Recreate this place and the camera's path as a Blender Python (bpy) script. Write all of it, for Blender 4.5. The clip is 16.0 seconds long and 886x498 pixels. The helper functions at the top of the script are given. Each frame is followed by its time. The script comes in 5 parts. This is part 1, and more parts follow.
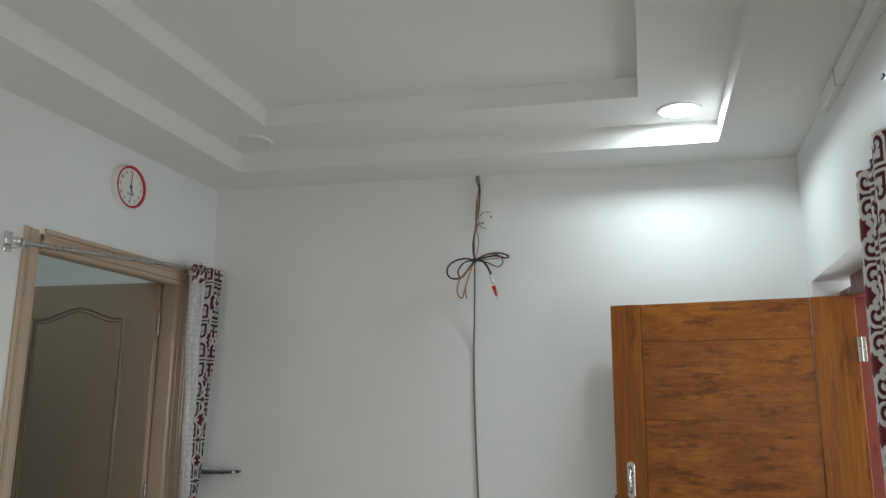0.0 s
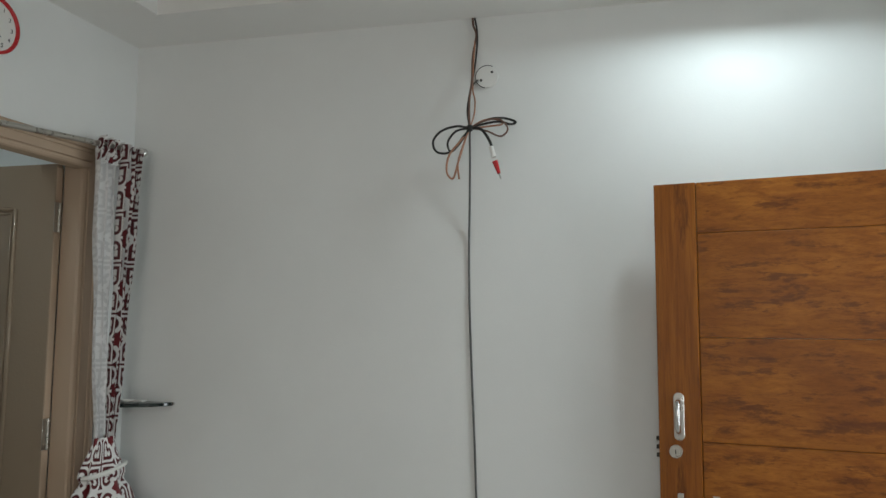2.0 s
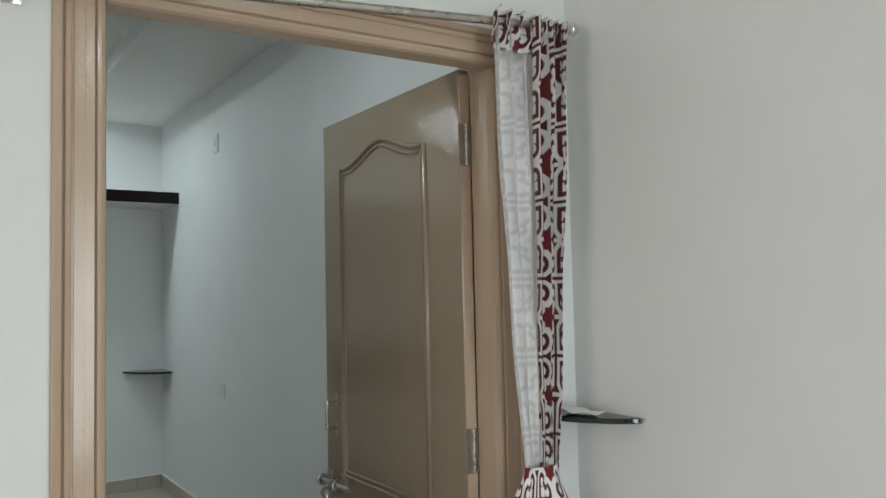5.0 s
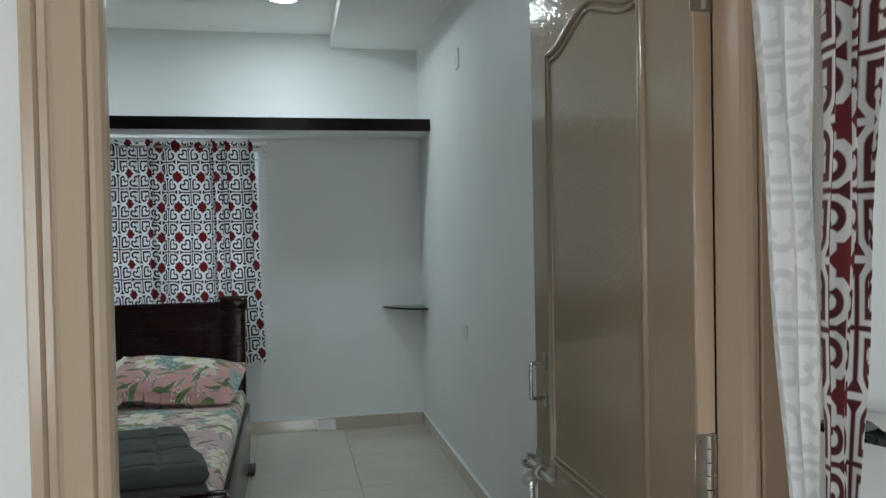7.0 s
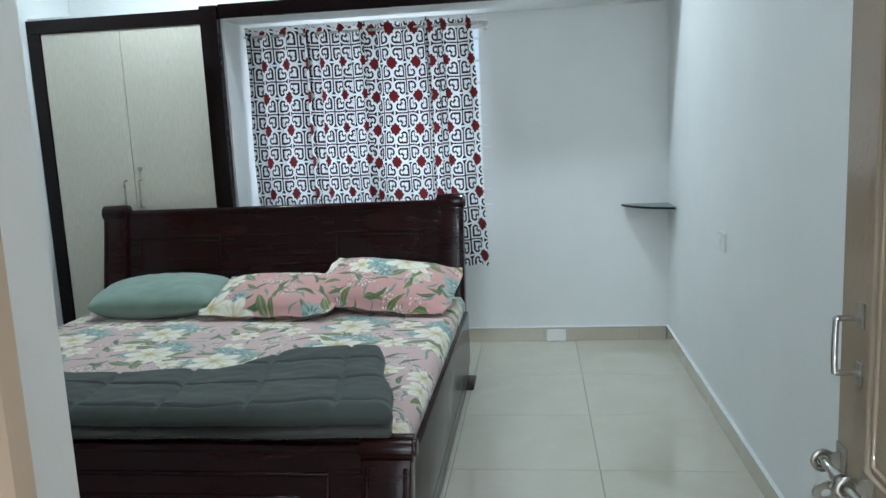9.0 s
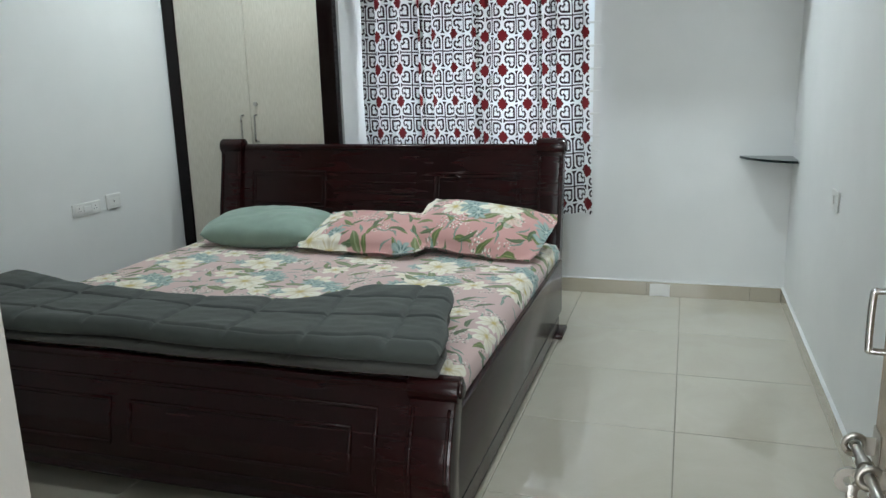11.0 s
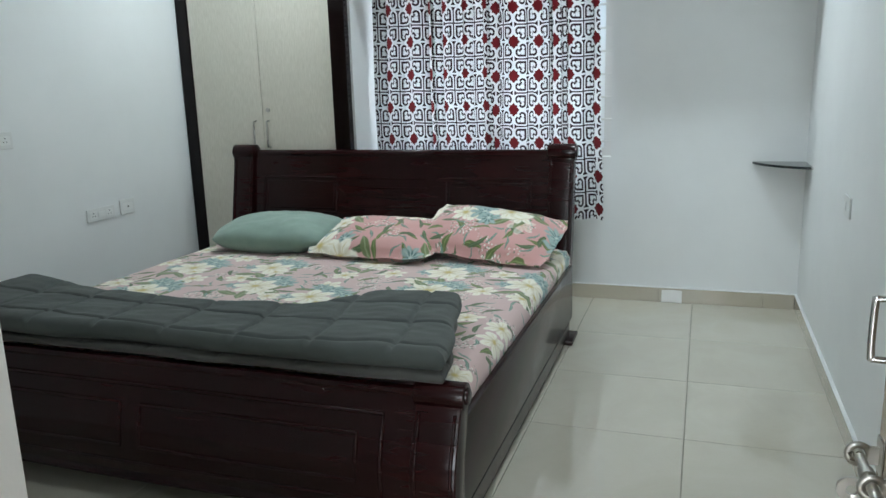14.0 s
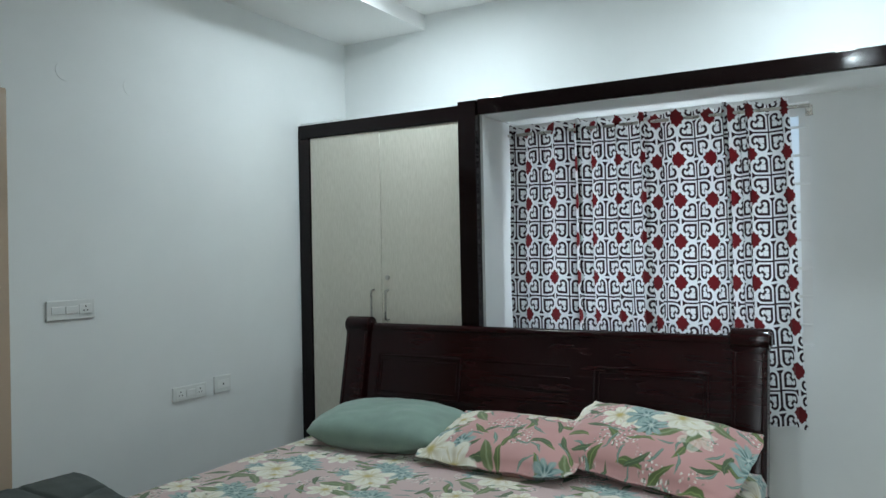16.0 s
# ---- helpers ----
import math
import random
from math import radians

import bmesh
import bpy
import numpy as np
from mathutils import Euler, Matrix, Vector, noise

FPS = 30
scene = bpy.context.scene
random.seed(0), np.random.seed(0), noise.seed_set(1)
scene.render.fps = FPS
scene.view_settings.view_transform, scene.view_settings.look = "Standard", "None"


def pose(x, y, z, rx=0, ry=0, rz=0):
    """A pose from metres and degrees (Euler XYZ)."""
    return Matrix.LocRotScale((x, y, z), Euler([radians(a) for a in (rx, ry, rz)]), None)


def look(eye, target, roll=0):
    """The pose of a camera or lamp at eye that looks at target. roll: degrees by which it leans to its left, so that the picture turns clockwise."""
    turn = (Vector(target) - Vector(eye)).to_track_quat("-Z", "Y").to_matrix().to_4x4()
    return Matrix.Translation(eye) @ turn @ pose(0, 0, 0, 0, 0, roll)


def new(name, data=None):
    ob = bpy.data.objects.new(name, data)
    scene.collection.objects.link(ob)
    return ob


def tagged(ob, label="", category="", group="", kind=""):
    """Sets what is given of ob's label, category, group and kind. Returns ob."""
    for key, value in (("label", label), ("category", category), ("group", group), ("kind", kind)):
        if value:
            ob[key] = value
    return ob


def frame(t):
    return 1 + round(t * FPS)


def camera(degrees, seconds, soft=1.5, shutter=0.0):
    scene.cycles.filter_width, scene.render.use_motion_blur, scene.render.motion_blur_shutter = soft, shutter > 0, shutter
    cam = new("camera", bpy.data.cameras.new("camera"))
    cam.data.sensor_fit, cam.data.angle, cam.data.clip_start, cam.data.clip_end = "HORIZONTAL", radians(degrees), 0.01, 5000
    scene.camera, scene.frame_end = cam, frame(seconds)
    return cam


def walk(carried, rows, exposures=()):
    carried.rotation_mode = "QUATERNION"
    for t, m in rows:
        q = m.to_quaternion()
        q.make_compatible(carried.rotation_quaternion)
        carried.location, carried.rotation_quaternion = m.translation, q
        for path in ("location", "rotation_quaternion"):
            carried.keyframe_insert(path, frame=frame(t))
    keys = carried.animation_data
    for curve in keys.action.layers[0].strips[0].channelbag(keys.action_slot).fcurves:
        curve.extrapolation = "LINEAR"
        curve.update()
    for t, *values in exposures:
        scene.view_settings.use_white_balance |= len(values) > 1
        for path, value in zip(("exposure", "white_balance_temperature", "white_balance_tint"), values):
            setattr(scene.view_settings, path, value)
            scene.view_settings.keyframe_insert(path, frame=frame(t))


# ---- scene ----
cam = camera(60.5, 16.0)
PATH = [
    (0, (0.173, 0.136, 1.428), (-0.272, 2.045, 1.828), 0.5),
    (0.5, (0.148, 0.257, 1.4), (-0.248, 2.19, 1.728), 0.1),
    (1, (0.066, 0.463, 1.385), (-0.301, 2.41, 1.659), -0.0),
    (1.5, (0.019, 0.712, 1.369), (-0.397, 2.654, 1.6), 0.1),
    (2, (0.033, 1.074, 1.401), (-0.43, 3.009, 1.601), 0.3),
    (2.5, (-0.037, 1.371, 1.396), (-0.551, 3.295, 1.576), 0.5),
    (3, (-0.077, 1.628, 1.402), (-0.741, 3.509, 1.554), 0.7),
    (3.5, (-0.097, 1.83, 1.384), (-1.094, 3.556, 1.543), 0.7),
    (4, (-0.209, 2.038, 1.4), (-1.448, 3.602, 1.532), 0.5),
    (4.5, (-0.365, 2.217, 1.417), (-1.835, 3.567, 1.543), -0.2),
    (4.7, (-0.397, 2.285, 1.416), (-1.949, 3.54, 1.539), -0.6),
    (6.8, (-0.916, 2.888, 1.398), (-2.855, 3.38, 1.369), -2.0),
    (7, (-0.964, 2.931, 1.389), (-2.924, 3.329, 1.349), -1.1),
    (7.5, (-1.169, 3.073, 1.42), (-3.159, 3.226, 1.304), -0.7),
    (8, (-1.341, 3.102, 1.405), (-3.331, 3.096, 1.209), -1.9),
    (8.5, (-1.535, 3.067, 1.393), (-3.515, 2.967, 1.128), -2.4),
    (9, (-1.613, 3.072, 1.377), (-3.573, 2.822, 1.07), -2.7),
    (9.5, (-1.695, 3.159, 1.35), (-3.619, 2.714, 1.033), -1.4),
    (10, (-1.761, 3.229, 1.365), (-3.633, 2.646, 0.97), -1.6),
    (12.5, (-1.485, 3.351, 1.362), (-3.339, 2.767, 0.888), -1.4),
    (13, (-1.457, 3.377, 1.361), (-3.31, 2.79, 0.89), -1.4),
    (13.5, (-1.494, 3.375, 1.365), (-3.344, 2.768, 0.905), -1.5),
    (14, (-1.692, 3.315, 1.366), (-3.54, 2.678, 0.941), -1.7),
    (14.5, (-1.872, 3.17, 1.355), (-3.733, 2.525, 1.005), -2.1),
    (15, (-2.032, 3.116, 1.328), (-3.855, 2.333, 1.074), -2.2),
    (15.5, (-2.306, 3.088, 1.338), (-4.074, 2.165, 1.195), -1.7),
    (16, (-2.479, 3.07, 1.365), (-4.21, 2.069, 1.376), -1.1),
]
EXPOSURES = [(0, -0.52, 6600, 10), (2, -0.55, 6650, 9), (3.5, -0.36, 6950, 10), (4.7, 0.14, 6700, 10), (7, 0.05, 6500, 10), (7.5, 0.28, 5950, 10), (8, 0.52, 5850, 10),
             (9, 1.05, 6100, 10), (10, 1.0, 6800, 14), (12.5, 1.30, 6280, 12), (13.5, 1.22, 6200, 12), (14, 1.08, 6450, 12), (15, 1.05, 7050, 15), (16, 0.70, 6350, 10)]
walk(cam, [(t, look(eye, target, roll)) for t, eye, target, roll in PATH], EXPOSURES)

# ---- world and lights ----
world = bpy.data.worlds.new("world")
scene.world = world
world.use_nodes = True
wn = world.node_tree
sky = wn.nodes.new("ShaderNodeTexSky")
sky.sky_type, sky.sun_disc = "NISHITA", False
sky.sun_elevation, sky.sun_rotation = radians(50), radians(120)
wn.nodes["Background"].inputs["Strength"].default_value = 0.1
wn.links.new(sky.outputs[0], wn.nodes["Background"].inputs[0])


def area_lamp(name, eye, target, sx, sy, watts, colour, shape="RECTANGLE", spread=180):
    data = bpy.data.lights.new(name, "AREA")
    data.shape, data.size, data.energy, data.color = shape, sx, watts, colour
    if shape == "RECTANGLE":
        data.size_y = sy
    data.spread = radians(spread)
    ob = new(name, data)
    ob.matrix_world = look(eye, target)
    return ob


COOL = (0.76, 0.94, 1.0)
DAY = (0.86, 0.96, 1.0)
SOFT_FILL = (1.0, 0.96, 0.93)
BED_LAMPS = [(-5.62, 2.93, 7.9), (-5.62, 1.02, 7.7), (-2.78, 2.93, 4.4)]
for lx, ly, watts in BED_LAMPS:
    area_lamp("ceiling_lamp_light", (lx, ly, 2.796), (lx, ly, 0), 0.15, 0.15, watts, COOL, "DISK")
area_lamp("ceiling_lamp_light", (0.462, 3.423, 2.682), (0.462, 3.423, 0), 0.15, 0.15, 9.5, COOL, "DISK")
area_lamp("bedroom_window_daylight", (-6.56, 2.05, 1.47), (0, 2.05, 1.47), 1.1, 0.95, 5.6, DAY)
area_lamp("entrance_daylight", (1.95, 3.2, 1.3), (-1, 2.6, 1.2), 1.4, 1.8, 56, DAY)
# soft ambient fill for the living room, not a known source
area_lamp("living_window_daylight", (-0.4, -1.86, 1.5), (-0.4, 3, -1.2), 1.9, 1.3, 44, SOFT_FILL)

# ---- materials ----


class Graph:
    """Short names for the nodes of one material."""

    def __init__(self, name):
        self.mat = bpy.data.materials.new(name)
        self.mat.use_nodes = True
        self.tree = self.mat.node_tree
        self.shader = self.tree.nodes["Principled BSDF"]
        self.out = self.tree.nodes["Material Output"]

    def node(self, kind, values=(), operation="", data_type="", voronoi_dimensions=""):
        n = self.tree.nodes.new(kind)
        if operation:
            n.operation = operation
        if data_type:
            n.data_type = data_type
        if voronoi_dimensions:
            n.voronoi_dimensions = voronoi_dimensions
        for key, value in dict(values).items():
            self.put(n.inputs[key], value)
        return n

    def put(self, socket, value):
        if isinstance(value, bpy.types.NodeSocket):
            self.tree.links.new(value, socket)
        elif isinstance(value, tuple) and len(value) == 3 and socket.type == "RGBA":
            socket.default_value = (*value, 1)
        else:
            socket.default_value = value

    def set(self, **values):
        for key, value in values.items():
            self.put(self.shader.inputs[key.replace("_", " ")], value)
        return self

    def math(self, op, a, b=0.0, c=0.0):
        return self.node("ShaderNodeMath", {0: a, 1: b, 2: c}, operation=op).outputs[0]

    def below(self, a, edge, soft):
        """1 where a is below edge, 0 above it."""
        return self.node("ShaderNodeMapRange", {"Value": a, "From Min": edge - soft, "From Max": edge + soft, "To Min": 1.0, "To Max": 0.0}).outputs[0]

    def mix(self, f, a, b):
        n = self.node("ShaderNodeMix", data_type="RGBA")
        self.put(n.inputs[0], f), self.put(n.inputs[6], a), self.put(n.inputs[7], b)
        return n.outputs[2]

    def coord(self, kind="Object", scale=(1, 1, 1)):
        c = self.node("ShaderNodeTexCoord").outputs[kind]
        if scale == (1, 1, 1):
            return c
        return self.node("ShaderNodeMapping", {"Vector": c, "Scale": scale}).outputs[0]

    def noise(self, vec, scale, detail=4.0, rough=0.5, dist=0.0):
        return self.node("ShaderNodeTexNoise", {"Vector": vec, "Scale": scale, "Detail": detail, "Roughness": rough, "Distortion": dist}).outputs[0]

    def span(self, a, lo, hi, to0=0.0, to1=1.0):
        return self.node("ShaderNodeMapRange", {"Value": a, "From Min": lo, "From Max": hi, "To Min": to0, "To Max": to1}).outputs[0]

    def xyz(self, vec):
        n = self.node("ShaderNodeSeparateXYZ", {0: vec})
        return n.outputs[0], n.outputs[1], n.outputs[2]

    def bump(self, height, strength=0.3, distance=0.01):
        n = self.node("ShaderNodeBump", {"Height": height, "Strength": strength, "Distance": distance})
        self.put(self.shader.inputs["Normal"], n.outputs[0])
        return self

    def random(self):
        return self.node("ShaderNodeObjectInfo").outputs["Random"]


def paint(name, colour, rough=0.55, stain=0.06, roller=0.08):
    g = Graph(name)
    c = g.coord()
    cloud = g.noise(c, 1.3, 5, 0.6)
    grain = g.noise(c, 160, 2)
    dark = tuple(v * (1 - stain) for v in colour)
    g.set(Base_Color=g.mix(g.span(cloud, 0.35, 0.7), dark, colour), Roughness=g.span(g.noise(c, 6), 0.3, 0.7, rough - 0.06, rough + 0.06))
    return g.bump(g.math("ADD", grain, g.math("MULTIPLY", g.noise(c, 9, 3), 0.8)), roller, 0.004).mat


def enamel(name, colour, rough=0.18, ripple=0.12):
    g = Graph(name)
    c = g.coord(scale=(1, 1, 0.25))
    g.set(Base_Color=g.mix(g.noise(c, 5, 5), tuple(v * 0.9 for v in colour), colour), Roughness=g.span(g.noise(c, 14), 0.3, 0.7, rough - 0.05, rough + 0.06))
    brush = g.noise(g.coord(scale=(60, 60, 3)), 2.0, 3)
    return g.bump(g.math("ADD", g.math("MULTIPLY", brush, 0.3), g.math("ADD", g.noise(g.coord(), 22, 2), g.math("MULTIPLY", g.noise(g.coord(), 105, 1), 0.8))), ripple, 0.004).mat


def polished_wood(name, dark, light, rough=0.2, along=(1, 12, 12)):
    g = Graph(name)
    grain = g.noise(g.coord(scale=along), 3.2, 6, 0.6, 0.6)
    cloud = g.noise(g.coord(), 1.7, 3)
    wear = g.noise(g.coord(), 7, 4)
    tone = g.math("ADD", g.math("MULTIPLY", grain, 0.45), g.math("MULTIPLY", cloud, 0.55))
    g.set(Base_Color=g.mix(g.span(tone, 0.34, 0.66), dark, light), Roughness=g.span(wear, 0.3, 0.75, rough - 0.05, rough + 0.10))
    g.set(Specular_IOR_Level=0.25)
    return g.bump(grain, 0.012, 0.002).mat


def metal(name, colour, rough=0.28):
    g = Graph(name)
    c = g.coord()
    g.set(Base_Color=g.mix(g.noise(c, 30, 3), tuple(v * 0.92 for v in colour), colour), Metallic=1.0, Roughness=g.span(g.noise(c, 25), 0.3, 0.7, rough - 0.04, rough + 0.06))
    return g.mat


def plastic(name, colour, rough=0.35):
    g = Graph(name)
    c = g.coord()
    g.set(Base_Color=g.mix(g.noise(c, 25, 4), tuple(v * 0.93 for v in colour), colour), Roughness=rough)
    return g.bump(g.noise(c, 300, 2), 0.04, 0.001).mat


def teak(name, along, patches):
    g = Graph(name)
    c = g.coord(scale=along)
    shift = g.node("ShaderNodeVectorMath", {0: c, 1: g.node("ShaderNodeCombineXYZ", {0: g.math("MULTIPLY", g.random(), 9.0), 1: 0.0, 2: g.math("MULTIPLY", g.random(), 5.0)}).outputs[0]}, operation="ADD").outputs[0]
    grain = g.noise(shift, 3.0, 8, 0.65, 0.5)
    fine = g.noise(shift, 14.0, 4, 0.6)
    spread = g.node("ShaderNodeVectorMath", {0: g.coord(scale=patches), 1: g.node("ShaderNodeCombineXYZ", {0: g.math("MULTIPLY", g.random(), 7.0), 1: 3.0, 2: g.math("MULTIPLY", g.random(), 11.0)}).outputs[0]}, operation="ADD").outputs[0]
    blotch = g.noise(spread, 1.0, 9, 0.72, 0.2)
    cloud = g.noise(spread, 0.45, 3)
    a = g.mix(g.span(grain, 0.3, 0.72), (0.215, 0.060, 0.0056), (0.46, 0.160, 0.0165))
    a = g.mix(g.span(cloud, 0.4, 0.65, 0.0, 0.6), a, (0.19, 0.050, 0.004))
    b = g.mix(g.span(blotch, 0.53, 0.60), a, g.mix(0.75, a, (0.105, 0.024, 0.003)))
    col = g.mix(g.span(fine, 0.50, 0.72, 0.0, 0.4), b, (0.11, 0.030, 0.004))
    g.set(Base_Color=col, Roughness=g.span(blotch, 0.3, 0.7, 0.46, 0.34), Specular_IOR_Level=0.3)
    return g.bump(g.math("ADD", grain, fine), 0.12, 0.003).mat


def laminate(name):
    g = Graph(name)
    weave = g.noise(g.coord(scale=(1, 70, 9)), 2.2, 5, 0.65)
    cloud = g.noise(g.coord(scale=(1, 6, 2)), 1.0, 4)
    base = g.mix(g.span(weave, 0.35, 0.68), (0.60, 0.56, 0.47), (0.72, 0.68, 0.59))
    g.set(Base_Color=g.mix(g.span(cloud, 0.4, 0.7, 0.0, 0.35), base, (0.62, 0.58, 0.49)), Roughness=0.38)
    return g.bump(weave, 0.08, 0.002).mat


def floor_tile(name, light, dark, rough=0.07):
    g = Graph(name)
    c = g.node("ShaderNodeVectorMath", {0: g.coord(), 1: g.node("ShaderNodeCombineXYZ", {0: g.math("MULTIPLY", g.random(), 20.0), 1: g.math("MULTIPLY", g.random(), 13.0), 2: 0.0}).outputs[0]}, operation="ADD").outputs[0]
    vein = g.noise(c, 3.0, 7, 0.6, 1.2)
    speck = g.noise(c, 90, 3)
    tone = g.mix(g.math("MULTIPLY", g.random(), 0.5), light, tuple(v * 0.92 for v in light))
    col = g.mix(g.span(vein, 0.35, 0.75, 0.0, 0.55), tone, dark)
    g.set(Base_Color=g.mix(g.span(speck, 0.62, 0.75, 0.0, 0.3), col, dark), Roughness=g.span(g.noise(c, 4, 5), 0.3, 0.7, rough * 0.5, rough * 1.6))
    g.set(Specular_IOR_Level=0.7, Coat_Weight=0.7, Coat_Roughness=0.0)
    return g.bump(g.noise(c, 2.5, 2), 0.002, 0.003).mat


def printed_cloth(name, cell, ground, line, accent, fade=0.0, glow=0.0, bold=0.024, star_size=0.165):
    """Cloth printed with crosses, hearts that curl round them and star-shaped diamonds, by its UV in metres."""
    g = Graph(name)
    x, y, _ = g.xyz(g.coord("UV"))
    u = g.math("ABSOLUTE", g.math("SUBTRACT", g.math("FRACT", g.math("DIVIDE", x, cell)), 0.5))
    v = g.math("ABSOLUTE", g.math("SUBTRACT", g.math("FRACT", g.math("DIVIDE", y, cell)), 0.5))
    lo, hi = g.math("MINIMUM", u, v), g.math("MAXIMUM", u, v)
    soft = 0.008
    cross = g.math("MULTIPLY", g.below(lo, 0.021, soft), g.below(hi, 0.40, soft))
    # the heart: a square with a round lobe on each far side
    a, s = 0.065, 0.25
    qx = g.math("SUBTRACT", g.math("ABSOLUTE", g.math("SUBTRACT", u, a + s / 2)), s / 2)
    qy = g.math("SUBTRACT", g.math("ABSOLUTE", g.math("SUBTRACT", v, a + s / 2)), s / 2)
    box_d = g.math("MAXIMUM", qx, qy)

    def round_d(cx, cy, r):
        dx, dy = g.math("SUBTRACT", u, cx), g.math("SUBTRACT", v, cy)
        return g.math("SUBTRACT", g.math("SQRT", g.math("ADD", g.math("MULTIPLY", dx, dx), g.math("MULTIPLY", dy, dy))), r)

    heart = g.math("MINIMUM", box_d, g.math("MINIMUM", round_d(a + s, a + s / 2, s / 2), round_d(a + s / 2, a + s, s / 2)))
    outline = g.below(g.math("ABSOLUTE", g.math("ADD", heart, bold)), bold, soft)
    cleft = g.below(round_d(0.325, 0.325, 0.0), 0.05, soft)
    outline = g.math("MULTIPLY", outline, g.math("SUBTRACT", 1.0, cleft))
    curl = g.math("MAXIMUM", g.below(round_d(0.300, 0.240, 0.0), 0.032, soft), g.below(round_d(0.240, 0.300, 0.0), 0.032, soft))
    du, dv = g.math("SUBTRACT", 0.5, u), g.math("SUBTRACT", 0.5, v)
    diamond = g.math("ADD", du, dv)
    star = g.math("MAXIMUM", g.below(diamond, star_size, soft), g.below(g.math("MAXIMUM", du, dv), star_size * 0.64, soft))
    fleur_u = g.math("ADD", du, g.math("MULTIPLY", v, 1.6))
    fleur_v = g.math("ADD", dv, g.math("MULTIPLY", u, 1.6))
    fleur = g.math("MAXIMUM", g.math("MULTIPLY", g.below(fleur_u, 0.15, soft), g.below(g.math("MULTIPLY", du, -1.0), -0.028, soft)),
                   g.math("MULTIPLY", g.below(fleur_v, 0.15, soft), g.below(g.math("MULTIPLY", dv, -1.0), -0.028, soft)))
    ink = g.math("MAXIMUM", g.math("MAXIMUM", cross, outline), g.math("MAXIMUM", curl, fleur))
    thread = g.noise(g.coord("UV"), 900, 2)
    cloth = g.mix(g.span(g.noise(g.coord("UV"), 6, 4), 0.3, 0.7), tuple(c * 0.92 for c in ground), ground)
    col = g.mix(star, g.mix(ink, cloth, line), accent)
    if fade:
        col = g.mix(fade, col, cloth)
    g.set(Base_Color=col, Roughness=0.85, Sheen_Weight=0.15)
    g.bump(thread, 0.1, 0.001)
    if glow:
        back = g.node("ShaderNodeBsdfTranslucent", {"Color": col})
        both = g.node("ShaderNodeMixShader", {0: glow, 1: g.shader.outputs[0], 2: back.outputs[0]})
        g.tree.links.new(both.outputs[0], g.out.inputs["Surface"])
    return g.mat


